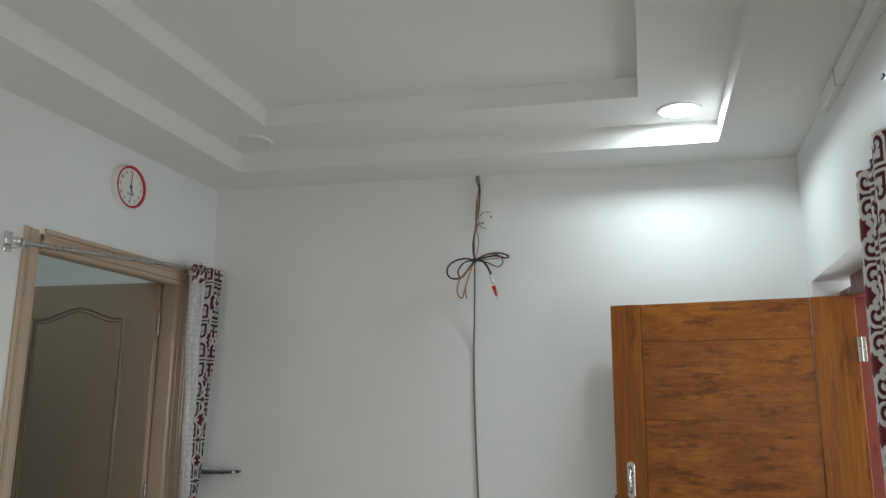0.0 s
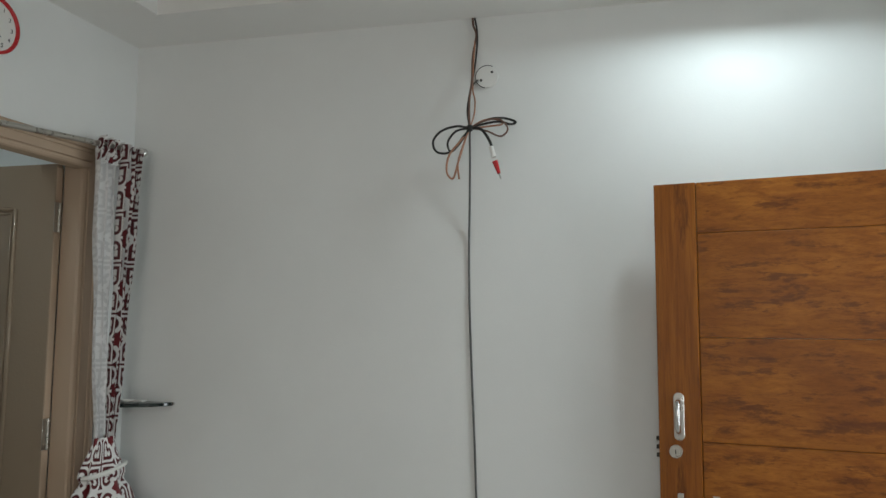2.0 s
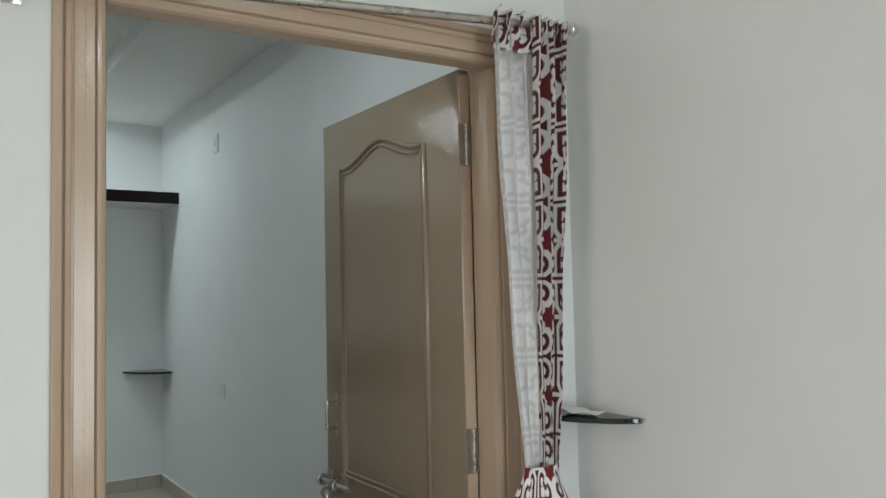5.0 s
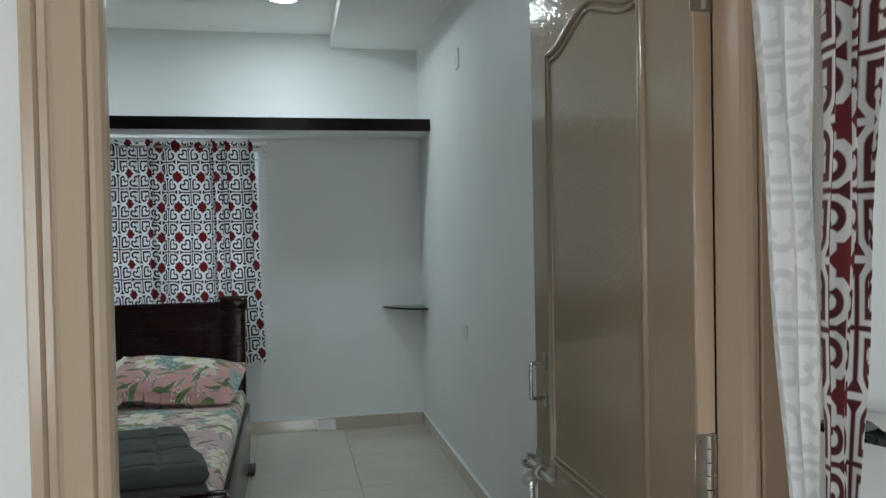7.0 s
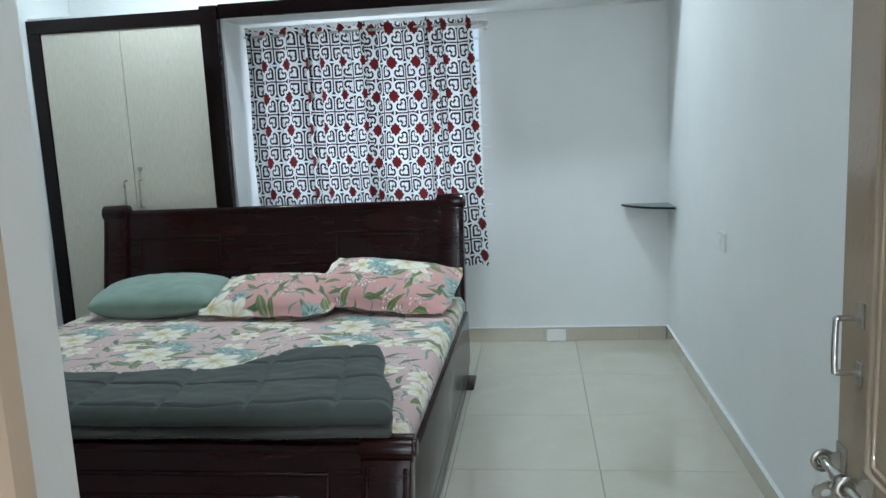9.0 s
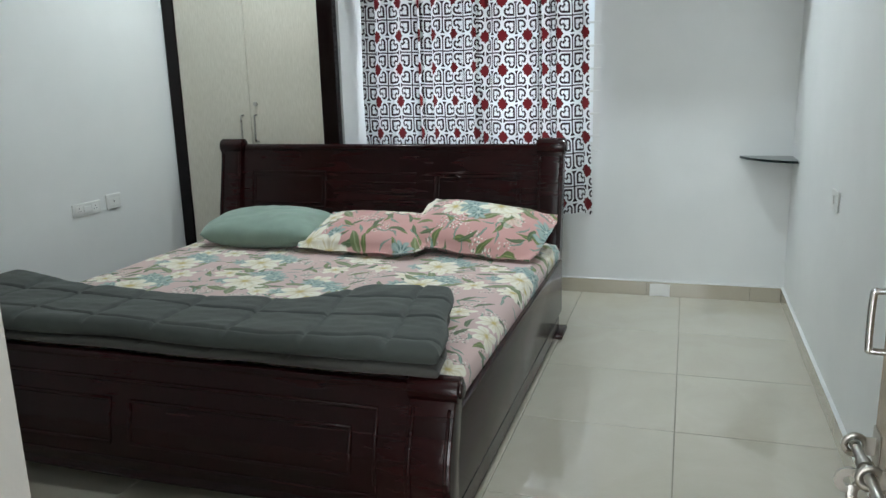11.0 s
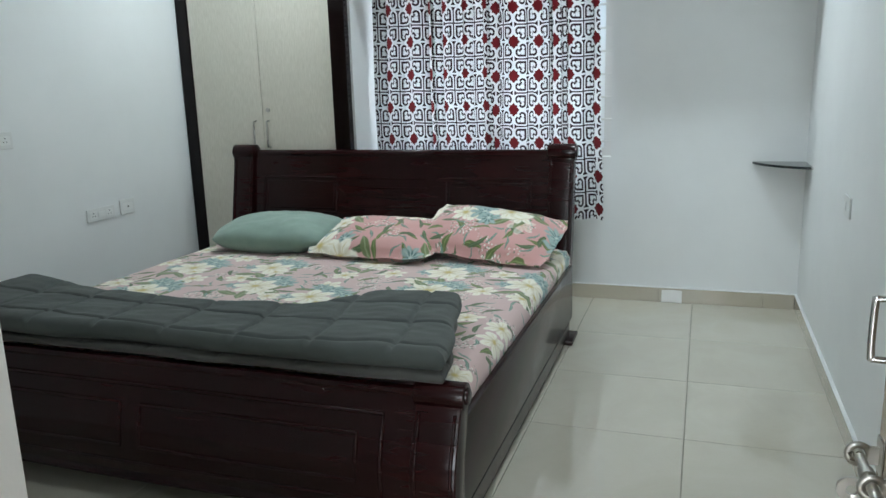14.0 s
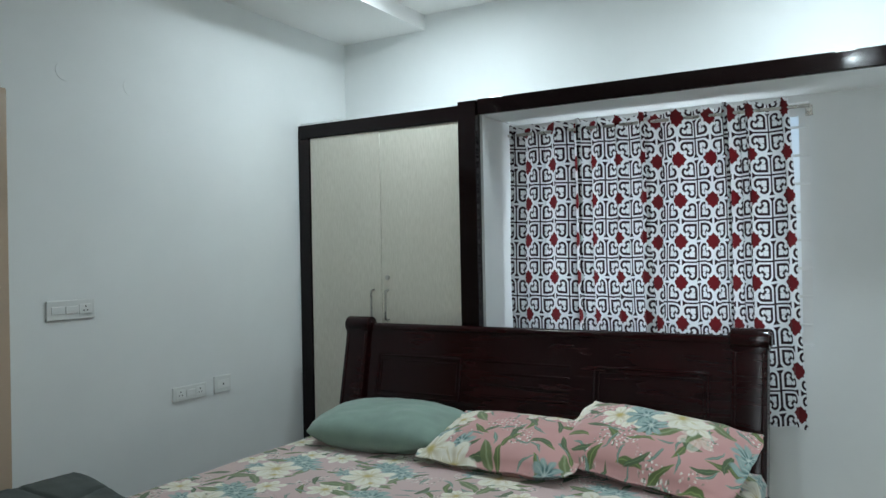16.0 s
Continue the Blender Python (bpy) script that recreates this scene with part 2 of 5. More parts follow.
def floral_cloth(name, deep, pale, size_of=1.0, loose=0.3, bunch=3.0, spare=0.5):
    """Dusty pink cotton with cream and teal flowers, grey sprays and green leaves."""
    g = Graph(name)
    x, y, z = g.xyz(g.coord("UV"))
    flat = g.node("ShaderNodeCombineXYZ", {0: x, 1: y, 2: 0.0}).outputs[0]
    wob = g.node("ShaderNodeTexNoise", {"Vector": flat, "Scale": 14.0, "Detail": 2.0}).outputs["Color"]
    vec = g.node("ShaderNodeVectorMath", {0: g.node("ShaderNodeVectorMath", {0: wob, 1: (0.5, 0.5, 0.5)}, operation="SUBTRACT").outputs[0], 1: (0.035, 0.035, 0.0), 2: flat}, operation="MULTIPLY_ADD").outputs[0]

    def cells(scale, at):
        scale = scale / size_of
        shifted = g.node("ShaderNodeVectorMath", {0: vec, 1: at}, operation="ADD").outputs[0]
        vor = g.node("ShaderNodeTexVoronoi", {"Vector": shifted, "Scale": scale, "Randomness": 0.85}, voronoi_dimensions="2D")
        off = g.node("ShaderNodeVectorMath", {0: shifted, 1: vor.outputs["Position"]}, operation="SUBTRACT").outputs[0]
        ox, oy, _ = g.xyz(off)
        r1, r2, r3 = g.xyz(vor.outputs["Color"])
        return g.math("MULTIPLY", ox, scale), g.math("MULTIPLY", oy, scale), r1, r2, r3

    def flower(ox, oy, spin, size, petals):
        r = g.math("SQRT", g.math("ADD", g.math("MULTIPLY", ox, ox), g.math("MULTIPLY", oy, oy)))
        ang = g.math("ARCTAN2", oy, ox)
        wave = g.math("COSINE", g.math("MULTIPLY_ADD", ang, petals, g.math("MULTIPLY", spin, 6.28)))
        lobe = g.math("POWER", g.math("MULTIPLY_ADD", wave, 0.5, 0.5), 0.55)
        edge = g.math("MULTIPLY_ADD", lobe, size * 0.55, size * 0.62)
        return g.span(g.math("SUBTRACT", r, edge), -0.012, 0.012, 1.0, 0.0), r, wave

    def leaf(ox, oy, spin, length, width):
        a = g.math("MULTIPLY", spin, 6.28)
        c, s = g.math("COSINE", a), g.math("SINE", a)
        lx = g.math("ADD", g.math("MULTIPLY", ox, c), g.math("MULTIPLY", oy, s))
        ly = g.math("SUBTRACT", g.math("MULTIPLY", oy, c), g.math("MULTIPLY", ox, s))
        bend = g.math("MULTIPLY_ADD", g.math("MULTIPLY", lx, lx), 0.5, ly)
        d = g.math("ADD", g.math("POWER", g.math("ABSOLUTE", g.math("DIVIDE", lx, length)), 2.0), g.math("ABSOLUTE", g.math("DIVIDE", bend, width)))
        return g.below(d, 1.0, 0.12), bend

    pink = g.mix(g.noise(flat, 3.0, 3), deep, pale)
    col = pink
    # grey-white sprays
    patch = g.span(g.noise(flat, 6.5, 2), 0.53, 0.57)
    for scale, at, tone, dot in ((46.0, (1.4, 6.1, 0.0), (0.20, 0.22, 0.16), 0.24), (62.0, (3.1, 1.7, 0.0), (0.80, 0.77, 0.70), 0.26)):
        sx, sy, a1, a2, a3 = cells(scale, at)
        spray, _, _ = flower(sx, sy, a2, dot, 5.0)
        col = g.mix(g.math("MULTIPLY", g.math("MULTIPLY", spray, patch), g.below(a1, 0.7, 0.01)), col, tone)
    # leaves
    for scale, at, tone, l, w, share in ((8.0, (0.4, 5.2, 0), (0.13, 0.17, 0.055), 0.46, 0.10, spare), (11.0, (7.7, 2.3, 0), (0.16, 0.24, 0.19), 0.47, 0.065, spare - 0.1), (9.0, (4.0, 9.0, 0), (0.09, 0.13, 0.06), 0.47, 0.11, spare)):
        ox, oy, r1, r2, r3 = cells(scale, at)
        m, rib = leaf(ox, oy, r1, l, w)
        m = g.math("MULTIPLY", m, g.below(r2, 1 - share, 0.01))
        col = g.mix(m, col, g.mix(g.below(g.math("ABSOLUTE", rib), 0.012, 0.006), tone, tuple(min(1, t * 1.8) for t in tone)))
    mottle = g.noise(vec, 60 / size_of, 3)

    def bloom(under, ox, oy, spin, keep, size, petal, shade, heart, petals=5.0):
        m, r, wave = flower(ox, oy, spin, size, petals)
        tone = g.mix(g.span(g.math("ADD", r, g.math("MULTIPLY", wave, 0.32 * size)), 0.10 * size, size * 0.62), shade, petal)
        tone = g.mix(g.span(mottle, 0.52, 0.72, 0.0, 0.35), tone, shade)
        vein = g.math("MULTIPLY", g.below(g.math("MULTIPLY", wave, -1.0), -0.9, 0.05), g.below(r, size * 0.8, size * 0.2))
        tone = g.mix(g.math("MULTIPLY", vein, 0.45), tone, heart)
        tone = g.mix(g.below(r, size * 0.20, size * 0.12), tone, heart)
        return g.mix(g.math("MULTIPLY", m, keep), under, tone)

    CREAMY, CREAM_SHADE, GOLD = (0.84, 0.80, 0.69), (0.66, 0.59, 0.43), (0.56, 0.43, 0.13)
    TEAL, TEAL_DEEP, TEAL_PALE = (0.31, 0.42, 0.395), (0.075, 0.155, 0.15), (0.55, 0.62, 0.57)
    # loose single flowers
    ox, oy, r1, r2, r3 = cells(5.6, (5.0, 3.0, 0))
    col = bloom(col, ox, oy, r1, g.below(r2, loose, 0.01), 0.36, CREAMY, CREAM_SHADE, GOLD, 6.0)
    # bouquets: a teal head and leaves round cream roses
    ox, oy, r1, r2, r3 = cells(bunch, (0.3, 0.6, 0))
    for dx, dy, spin, l, w in ((0.33, 0.02, 0.95, 0.17, 0.045), (0.30, -0.16, 0.12, 0.15, 0.05), (-0.02, 0.27, 0.30, 0.14, 0.04), (-0.24, -0.20, 0.6, 0.15, 0.045), (0.20, 0.22, 0.2, 0.13, 0.035)):
        m, rib = leaf(g.math("SUBTRACT", ox, dx), g.math("SUBTRACT", oy, dy), g.math("MULTIPLY_ADD", r1, 0.2, spin), l, w)
        col = g.mix(m, col, g.mix(g.below(g.math("ABSOLUTE", rib), 0.008, 0.005), (0.15, 0.19, 0.075), (0.27, 0.32, 0.16)))
    for dx, dy, size in ((-0.27, 0.08, 0.15), (-0.16, 0.22, 0.12), (-0.35, -0.08, 0.11), (0.02, -0.25, 0.10)):
        col = bloom(col, g.math("SUBTRACT", ox, dx), g.math("SUBTRACT", oy, dy), r2, 1.0, size, TEAL, TEAL_DEEP, TEAL_PALE, 8.0)
    col = bloom(col, g.math("SUBTRACT", ox, 0.16), g.math("SUBTRACT", oy, 0.10), r3, 1.0, 0.13, CREAMY, CREAM_SHADE, GOLD, 6.0)
    col = bloom(col, ox, g.math("ADD", oy, 0.03), r1, 1.0, 0.21, CREAMY, CREAM_SHADE, GOLD, 6.0)
    g.set(Base_Color=col, Roughness=0.85, Sheen_Weight=0.2)
    return g.bump(g.math("ADD", g.noise(flat, 700, 2), g.math("MULTIPLY", g.noise(flat, 9, 3), 3.0)), 0.15, 0.002).mat


def soft_cloth(name, colour, scale=500, sheen=0.25):
    g = Graph(name)
    c = g.coord()
    g.set(Base_Color=g.mix(g.span(g.noise(c, 8, 5), 0.3, 0.7), tuple(v * 0.82 for v in colour), colour), Roughness=0.9, Sheen_Weight=sheen)
    return g.bump(g.math("ADD", g.noise(c, scale, 2), g.math("MULTIPLY", g.noise(c, 30, 4), 1.5)), 0.2, 0.003).mat


def glowing(name, colour, strength):
    g = Graph(name)
    g.set(Base_Color=colour, Emission_Color=colour, Emission_Strength=strength)
    return g.mat


WALL = paint("white_wall_paint", (0.80, 0.81, 0.80))
CEIL = paint("white_ceiling_paint", (0.80, 0.79, 0.77), 0.7, 0.03, 0.04)
FLOOR_PLAIN = floor_tile("living_floor", (0.55, 0.53, 0.47), (0.47, 0.44, 0.37))
GROUT = paint("tile_grout", (0.27, 0.25, 0.205), 0.9)
TILE = floor_tile("vitrified_tile", (0.56, 0.525, 0.44), (0.475, 0.435, 0.345), 0.012)
SKIRT = floor_tile("skirting_tile", (0.50, 0.45, 0.36), (0.43, 0.38, 0.29), 0.14)
TAN = enamel("tan_enamel", (0.54, 0.405, 0.298))
LEAF = enamel("brown_beige_enamel", (0.33, 0.252, 0.180), 0.07, 0.2)
DARK = polished_wood("black_brown_laminate", (0.004, 0.002, 0.0022), (0.008, 0.0035, 0.0035), 0.085, (12, 1, 12))
BEDWOOD = polished_wood("maroon_bed_wood", (0.009, 0.0015, 0.0016), (0.021, 0.0031, 0.0033), 0.17, (12, 1, 12))
CREAM = laminate("cream_fabric_laminate")
TEAK_V = teak("teak_upright", (16, 16, 0.8), (14, 14, 2.0))
TEAK_H = teak("teak_across", (0.8, 16, 16), (3.2, 20, 20))
REDFRAME = enamel("red_oxide_frame", (0.21, 0.045, 0.03), 0.3)
STEEL = metal("brushed_steel", (0.50, 0.48, 0.44))
CHROME = metal("dull_chrome", (0.70, 0.70, 0.69), 0.16)
OLDSTEEL = metal("painted_over_steel", (0.46, 0.44, 0.40), 0.30)
WHITE = plastic("white_plastic", (0.80, 0.80, 0.78))
GREYLINE = plastic("grey_plastic", (0.33, 0.33, 0.33))
BLACK = plastic("black_plastic", (0.012, 0.012, 0.012))
RED = plastic("red_plastic", (0.50, 0.02, 0.025), 0.25)
PAPER = plastic("white_paper", (0.78, 0.77, 0.74), 0.8)
COPPER = plastic("copper_coloured_cable", (0.42, 0.20, 0.12), 0.4)
BROWNCABLE = plastic("brown_cable", (0.16, 0.085, 0.06), 0.45)
GREYCABLE = plastic("grey_cable", (0.10, 0.10, 0.10), 0.45)
CURTAIN = printed_cloth("printed_curtain_cloth", 0.2, (0.80, 0.79, 0.78), (0.085, 0.007, 0.010), (0.14, 0.008, 0.012), 0.0, 0.0, 0.032, 0.20)
CURTAIN_LIT = printed_cloth("printed_window_curtain_cloth", 0.2, (0.84, 0.85, 0.86), (0.020, 0.005, 0.009), (0.13, 0.007, 0.010), 0.0, 0.35, 0.031, 0.21)
CURTAIN_BACK = printed_cloth("curtain_reverse_cloth", 0.2, (0.84, 0.83, 0.83), (0.10, 0.09, 0.09), (0.14, 0.08, 0.08), 0.80, 0.0, 0.030, 0.22)
SHEET = floral_cloth("washed_floral_cotton", (0.59, 0.415, 0.395), (0.66, 0.48, 0.455), 1.0, 0.42, 2.2, 0.52)
PILLOW = floral_cloth("floral_pillow_cotton", (0.58, 0.30, 0.285), (0.66, 0.37, 0.345), 1.0, 0.34, 2.2, 0.42)
GREEN = soft_cloth("sage_green_velvet", (0.25, 0.345, 0.29), 300)
QUILT = soft_cloth("slate_grey_quilt_cloth", (0.066, 0.077, 0.071), 500, 0.08)
FLEECE = soft_cloth("grey_fleece_lining", (0.070, 0.068, 0.062), 260, 0.15)
PLATE = plastic("off_white_plate_plastic", (0.74, 0.74, 0.72))
GLASS_EDGE = Graph("dark_tinted_glass").set(Base_Color=(0.012, 0.022, 0.022), Roughness=0.05, Specular_IOR_Level=0.7).mat
FROST = Graph("frosted_glass").set(Base_Color=(0.92, 0.96, 1.0), Roughness=0.5, Transmission_Weight=0.9, IOR=1.3).mat
DIFFUSER_ON = glowing("lit_diffuser", (0.95, 0.98, 1.0), 24)
DIFFUSER_OFF = plastic("unlit_diffuser", (0.72, 0.72, 0.70), 0.5)

# ---- helpers for building ----


def box(bm, x0, x1, y0, y1, z0, z1):
    m = Matrix.LocRotScale(((x0 + x1) / 2, (y0 + y1) / 2, (z0 + z1) / 2), None, (abs(x1 - x0), abs(y1 - y0), abs(z1 - z0)))
    return bmesh.ops.create_cube(bm, size=1, matrix=m)["verts"]


def soften(bm, width, segments=2):
    bmesh.ops.bevel(bm, geom=list(bm.edges), offset=width, segments=segments, affect="EDGES", profile=0.5, clamp_overlap=True)
    return bm


def boxes(*specs, bevel=0.0, segments=2):
    bm = bmesh.new()
    for spec in specs:
        one = bmesh.new()
        box(one, *spec)
        if bevel:
            soften(one, bevel, segments)
        data = bpy.data.meshes.new("tmp")
        one.to_mesh(data)
        one.free()
        bm.from_mesh(data)
        bpy.data.meshes.remove(data)
    return bm


def rod(bm, a, b, r, seg=16, r2=None):
    a, b = Vector(a), Vector(b)
    turn = (b - a).to_track_quat("Z", "Y").to_matrix().to_4x4()
    m = Matrix.Translation((a + b) / 2) @ turn
    return bmesh.ops.create_cone(bm, cap_ends=True, segments=seg, radius1=r, radius2=r if r2 is None else r2, depth=(b - a).length, matrix=m)["verts"]


def ball(bm, c, r, sx=1, sy=1, sz=1):
    return bmesh.ops.create_uvsphere(bm, u_segments=18, v_segments=12, radius=r, matrix=Matrix.LocRotScale(c, None, (sx, sy, sz)))["verts"]


def tube(bm, points, r, seg=8, closed=False):
    """A round bar along points."""
    pts = [Vector(p) for p in points]
    n = len(pts)
    rings = []
    side = None
    for i, p in enumerate(pts):
        a = pts[(i - 1) % n] if closed or i else p
        b = pts[(i + 1) % n] if closed or i < n - 1 else p
        way = (b - a).normalized()
        if side is None:
            side = way.orthogonal().normalized()
        side = (side - way * side.dot(way)).normalized()
        up = way.cross(side)
        rings.append([bm.verts.new(p + (side * math.cos(2 * math.pi * k / seg) + up * math.sin(2 * math.pi * k / seg)) * r) for k in range(seg)])
    last = n if closed else n - 1
    for i in range(last):
        p, q = rings[i], rings[(i + 1) % n]
        for k in range(seg):
            bm.faces.new((p[k], p[(k + 1) % seg], q[(k + 1) % seg], q[k]))
    if not closed:
        bm.faces.new(rings[0][::-1]), bm.faces.new(rings[-1])
    return bm


def curve_points(points, steps=8, closed=False):
    """A smooth line through points (Catmull-Rom)."""
    p = [Vector(q) for q in points]
    n = len(p)
    out = []
    for i in range(n if closed else n - 1):
        a, b, c, d = (p[(i + k) % n] if closed else p[min(max(i + k, 0), n - 1)] for k in (-1, 0, 1, 2))
        for j in range(steps):
            t = j / steps
            out.append(0.5 * (2 * b + (c - a) * t + (2 * a - 5 * b + 4 * c - d) * t * t + (3 * b - a - 3 * c + d) * t ** 3))
    if not closed:
        out.append(p[-1])
    return out


def prism(bm, outline, low, high, axis):
    """The outline (pairs in the plane across axis) drawn out from low to high."""
    def at(p, h):
        return {"x": (h, p[0], p[1]), "y": (p[0], h, p[1]), "z": (p[0], p[1], h)}[axis]
    a = [bm.verts.new(at(p, low)) for p in outline]
    b = [bm.verts.new(at(p, high)) for p in outline]
    n = len(a)
    bm.faces.new(a), bm.faces.new(b[::-1])
    for i in range(n):
        bm.faces.new((a[i], b[i], b[(i + 1) % n], a[(i + 1) % n]))
    bmesh.ops.recalc_face_normals(bm, faces=list(bm.faces))
    return bm


def sheet(nu, nv, at, uv=None):
    """A grid of nu x nv faces whose corners are at(i / nu, j / nv); uv gives the cloth's own metres."""
    bm = bmesh.new()
    layer = bm.loops.layers.uv.new("UVMap")
    grid = [[bm.verts.new(at(i / nu, j / nv)) for j in range(nv + 1)] for i in range(nu + 1)]
    for i in range(nu):
        for j in range(nv):
            keys = ((i, j), (i + 1, j), (i + 1, j + 1), (i, j + 1))
            f = bm.faces.new([grid[a][b] for a, b in keys])
            f.smooth = True
            if uv:
                for loop, (a, b) in zip(f.loops, keys):
                    loop[layer].uv = uv(a / nu, b / nv)
    return bm


def link(name, bm, material, smooth=None):
    data = bpy.data.meshes.new(name)
    if smooth is not None:
        for f in bm.faces:
            f.smooth = True
        for e in bm.edges:
            e.smooth = not (e.is_manifold and e.calc_face_angle(0) > radians(smooth))
    bm.to_mesh(data)
    bm.free()
    data.materials.append(material)
    return new(name, data)


def part(name, bm, material, parent, label="", smooth=None):
    ob = link(name, bm, material, smooth)
    ob.parent = parent
    ob.matrix_parent_inverse = parent.matrix_world.inverted()
    return tagged(ob, label)


def thing(name, at, label, category, group="", turn=0):
    """An Empty at the base of a thing; its parts are built in the world's metres."""
    ob = new(name)
    ob.empty_display_size = 0.1
    ob.matrix_world = pose(*at, 0, 0, turn)
    return tagged(ob, label, category, group)


def setting(name, bm, material, label="", smooth=None):
    return tagged(link(name, bm, material, smooth), label, "", "", "structure")


def solo(name, bm, material, label, category, group="", smooth=None):
    return tagged(link(name, bm, material, smooth), label, category, group)

# ---- structure ----
WEST, EAST, NORTH, SOUTH = -2.02, 1.01, 3.885, -1.8
BED_N, BED_S, BED_W, BED_E = 3.875, 0.075, -6.43, -2.275
TOP = 2.95

SKEW = 0.055


def skew(*obs):
    """The living room's long walls stand some degrees off square to its north wall."""
    for ob in obs:
        for o in [ob] + list(ob.children_recursive):
            if o.type == "MESH":
                for v in o.data.vertices:
                    w = o.matrix_world @ v.co
                    if w.x > -2.2:
                        v.co.x += 0.012 - SKEW * (NORTH - max(w.y, 1.0))


setting("wall_north_living", boxes((BED_E, EAST + 0.2, NORTH, 4.1, 0, TOP)), WALL, "plain white painted wall with cables hanging on it")
setting("wall_north_bedroom", boxes((BED_W - 0.2, BED_E, BED_N, 4.1, 0, TOP)), WALL, "plain white painted bedroom side wall")
# the wall between the two rooms, with the door opening
wall_between = setting("wall_between_rooms", boxes((BED_E, WEST, SOUTH, 1.0, 0, TOP), (BED_E, WEST, 1.0, 2.610, 0, TOP), (-2.06, -2.025, 2.610, 2.643, 0, 2.085), (BED_E, -2.10, 3.70, NORTH, 0, TOP), (-2.10, WEST, 3.757, NORTH, 0, TOP), (-2.10, WEST, 3.70, 3.757, 2.098, TOP), (BED_E, WEST, 2.610, 3.70, 2.085, TOP)), WALL, "white painted wall with a bedroom doorway")
# entrance wall, with the opening of the main door and its deep reveal
wall_east = setting("wall_east_living", boxes((EAST, EAST + 0.2, SOUTH, 1.0, 0, TOP), (EAST, EAST + 0.2, 1.0, 2.66, 0, TOP), (EAST, EAST + 0.2, 3.77, NORTH, 0, TOP), (EAST, EAST + 0.2, 2.66, 3.77, 1.976, TOP)), WALL, "white painted wall with the entrance doorway")
skew(wall_between, wall_east)
# closing wall out of view; its opening is added to let the fill in
setting("wall_south_living", boxes((BED_E, EAST + 0.2, SOUTH - 0.2, SOUTH, 0, 0.85), (BED_E, EAST + 0.2, SOUTH - 0.2, SOUTH, 2.15, TOP), (BED_E, -1.35, SOUTH - 0.2, SOUTH, 0.85, 2.15), (0.55, EAST + 0.2, SOUTH - 0.2, SOUTH, 0.85, 2.15)), WALL, "white painted wall, unseen, with a wide opening for the added window")
# window wall of the bedroom
WY0, WY1, WZ0, WZ1 = 1.30, 2.784, 0.90, 2.045
setting("wall_west_bedroom", boxes((BED_W - 0.2, BED_W, BED_S - 0.2, WY0, 0, TOP), (BED_W - 0.2, BED_W, WY1, BED_N, 0, TOP), (BED_W - 0.2, BED_W, WY0, WY1, 0, WZ0), (BED_W - 0.2, BED_W, WY0, WY1, WZ1, TOP)), WALL, "white painted wall with a curtained window")
# south wall of the bedroom, with the bathroom doorway
setting("wall_south_bedroom", boxes((BED_W, -4.13, BED_S - 0.2, BED_S, 0, TOP), (-3.30, BED_E, BED_S - 0.2, BED_S, 0, TOP), (-4.13, -3.30, BED_S - 0.2, BED_S, 2.0, TOP)), WALL, "plain white painted wall with switch plates")
# short wall beside the wardrobe and the loft slab over the window bay
setting("wall_wardrobe_side", boxes((BED_W, -6.0, 1.17, 1.285, 0, 2.075)), WALL, "white painted end wall beside the wardrobe")
setting("loft_slab", boxes((BED_W, -5.985, BED_S, BED_N, 2.078, 2.152)), WALL, "white painted concrete loft slab over the window")

setting("floor_living", boxes((-2.27, EAST + 1.2, SOUTH - 0.2, NORTH, -0.1, 0.0)), FLOOR_PLAIN, "cream tiled living room floor")
floor_bed = setting("floor_bedroom", boxes((BED_W, -2.274, BED_S - 0.2, BED_N, -0.1, -0.004)), GROUT, "cream vitrified tile floor with thin dark joints")

# stepped ceiling of the living room
c1 = (-1.712, 0.64, -1.45, 3.583)
c2 = (-1.40, 0.298, -1.11, 3.243)
z1, z2, z3 = 2.596, 2.700, 2.793


def ring(outer, inner, za, zb):
    ox0, ox1, oy0, oy1 = outer
    ix0, ix1, iy0, iy1 = inner
    return [(ox0, ix0, oy0, oy1, za, zb), (ix1, ox1, oy0, oy1, za, zb), (ix0, ix1, oy0, iy0, za, zb), (ix0, ix1, iy1, oy1, za, zb)]


whole = (-2.2, EAST + 0.15, SOUTH, NORTH)
ceiling = setting("ceiling_living", boxes(*ring(whole, c1, z1, z2), *ring(whole, c2, z2, z3), (-2.2, EAST + 0.15, SOUTH, NORTH, z3, z3 + 0.06)), CEIL, "white stepped gypsum tray ceiling")
for v in ceiling.data.vertices:
    if -2.0 < v.co.x < 0.9:
        v.co.x += 0.006 - 0.03 * (NORTH - v.co.y)
setting("ceiling_bedroom", boxes((BED_W, BED_E, BED_S, 0.685, 2.722, 2.815), (BED_W, BED_E, 3.25, BED_N, 2.722, 2.815), (BED_W, BED_E, BED_S, BED_N, 2.815, 2.87)), CEIL, "white gypsum ceiling with lowered side strips")

# dark edging of the loft
setting("trim_loft_edge", boxes((-5.985, -5.958, 1.275, BED_N, 2.076, 2.156), bevel=0.004), DARK, "glossy black-brown laminate edging along the loft")

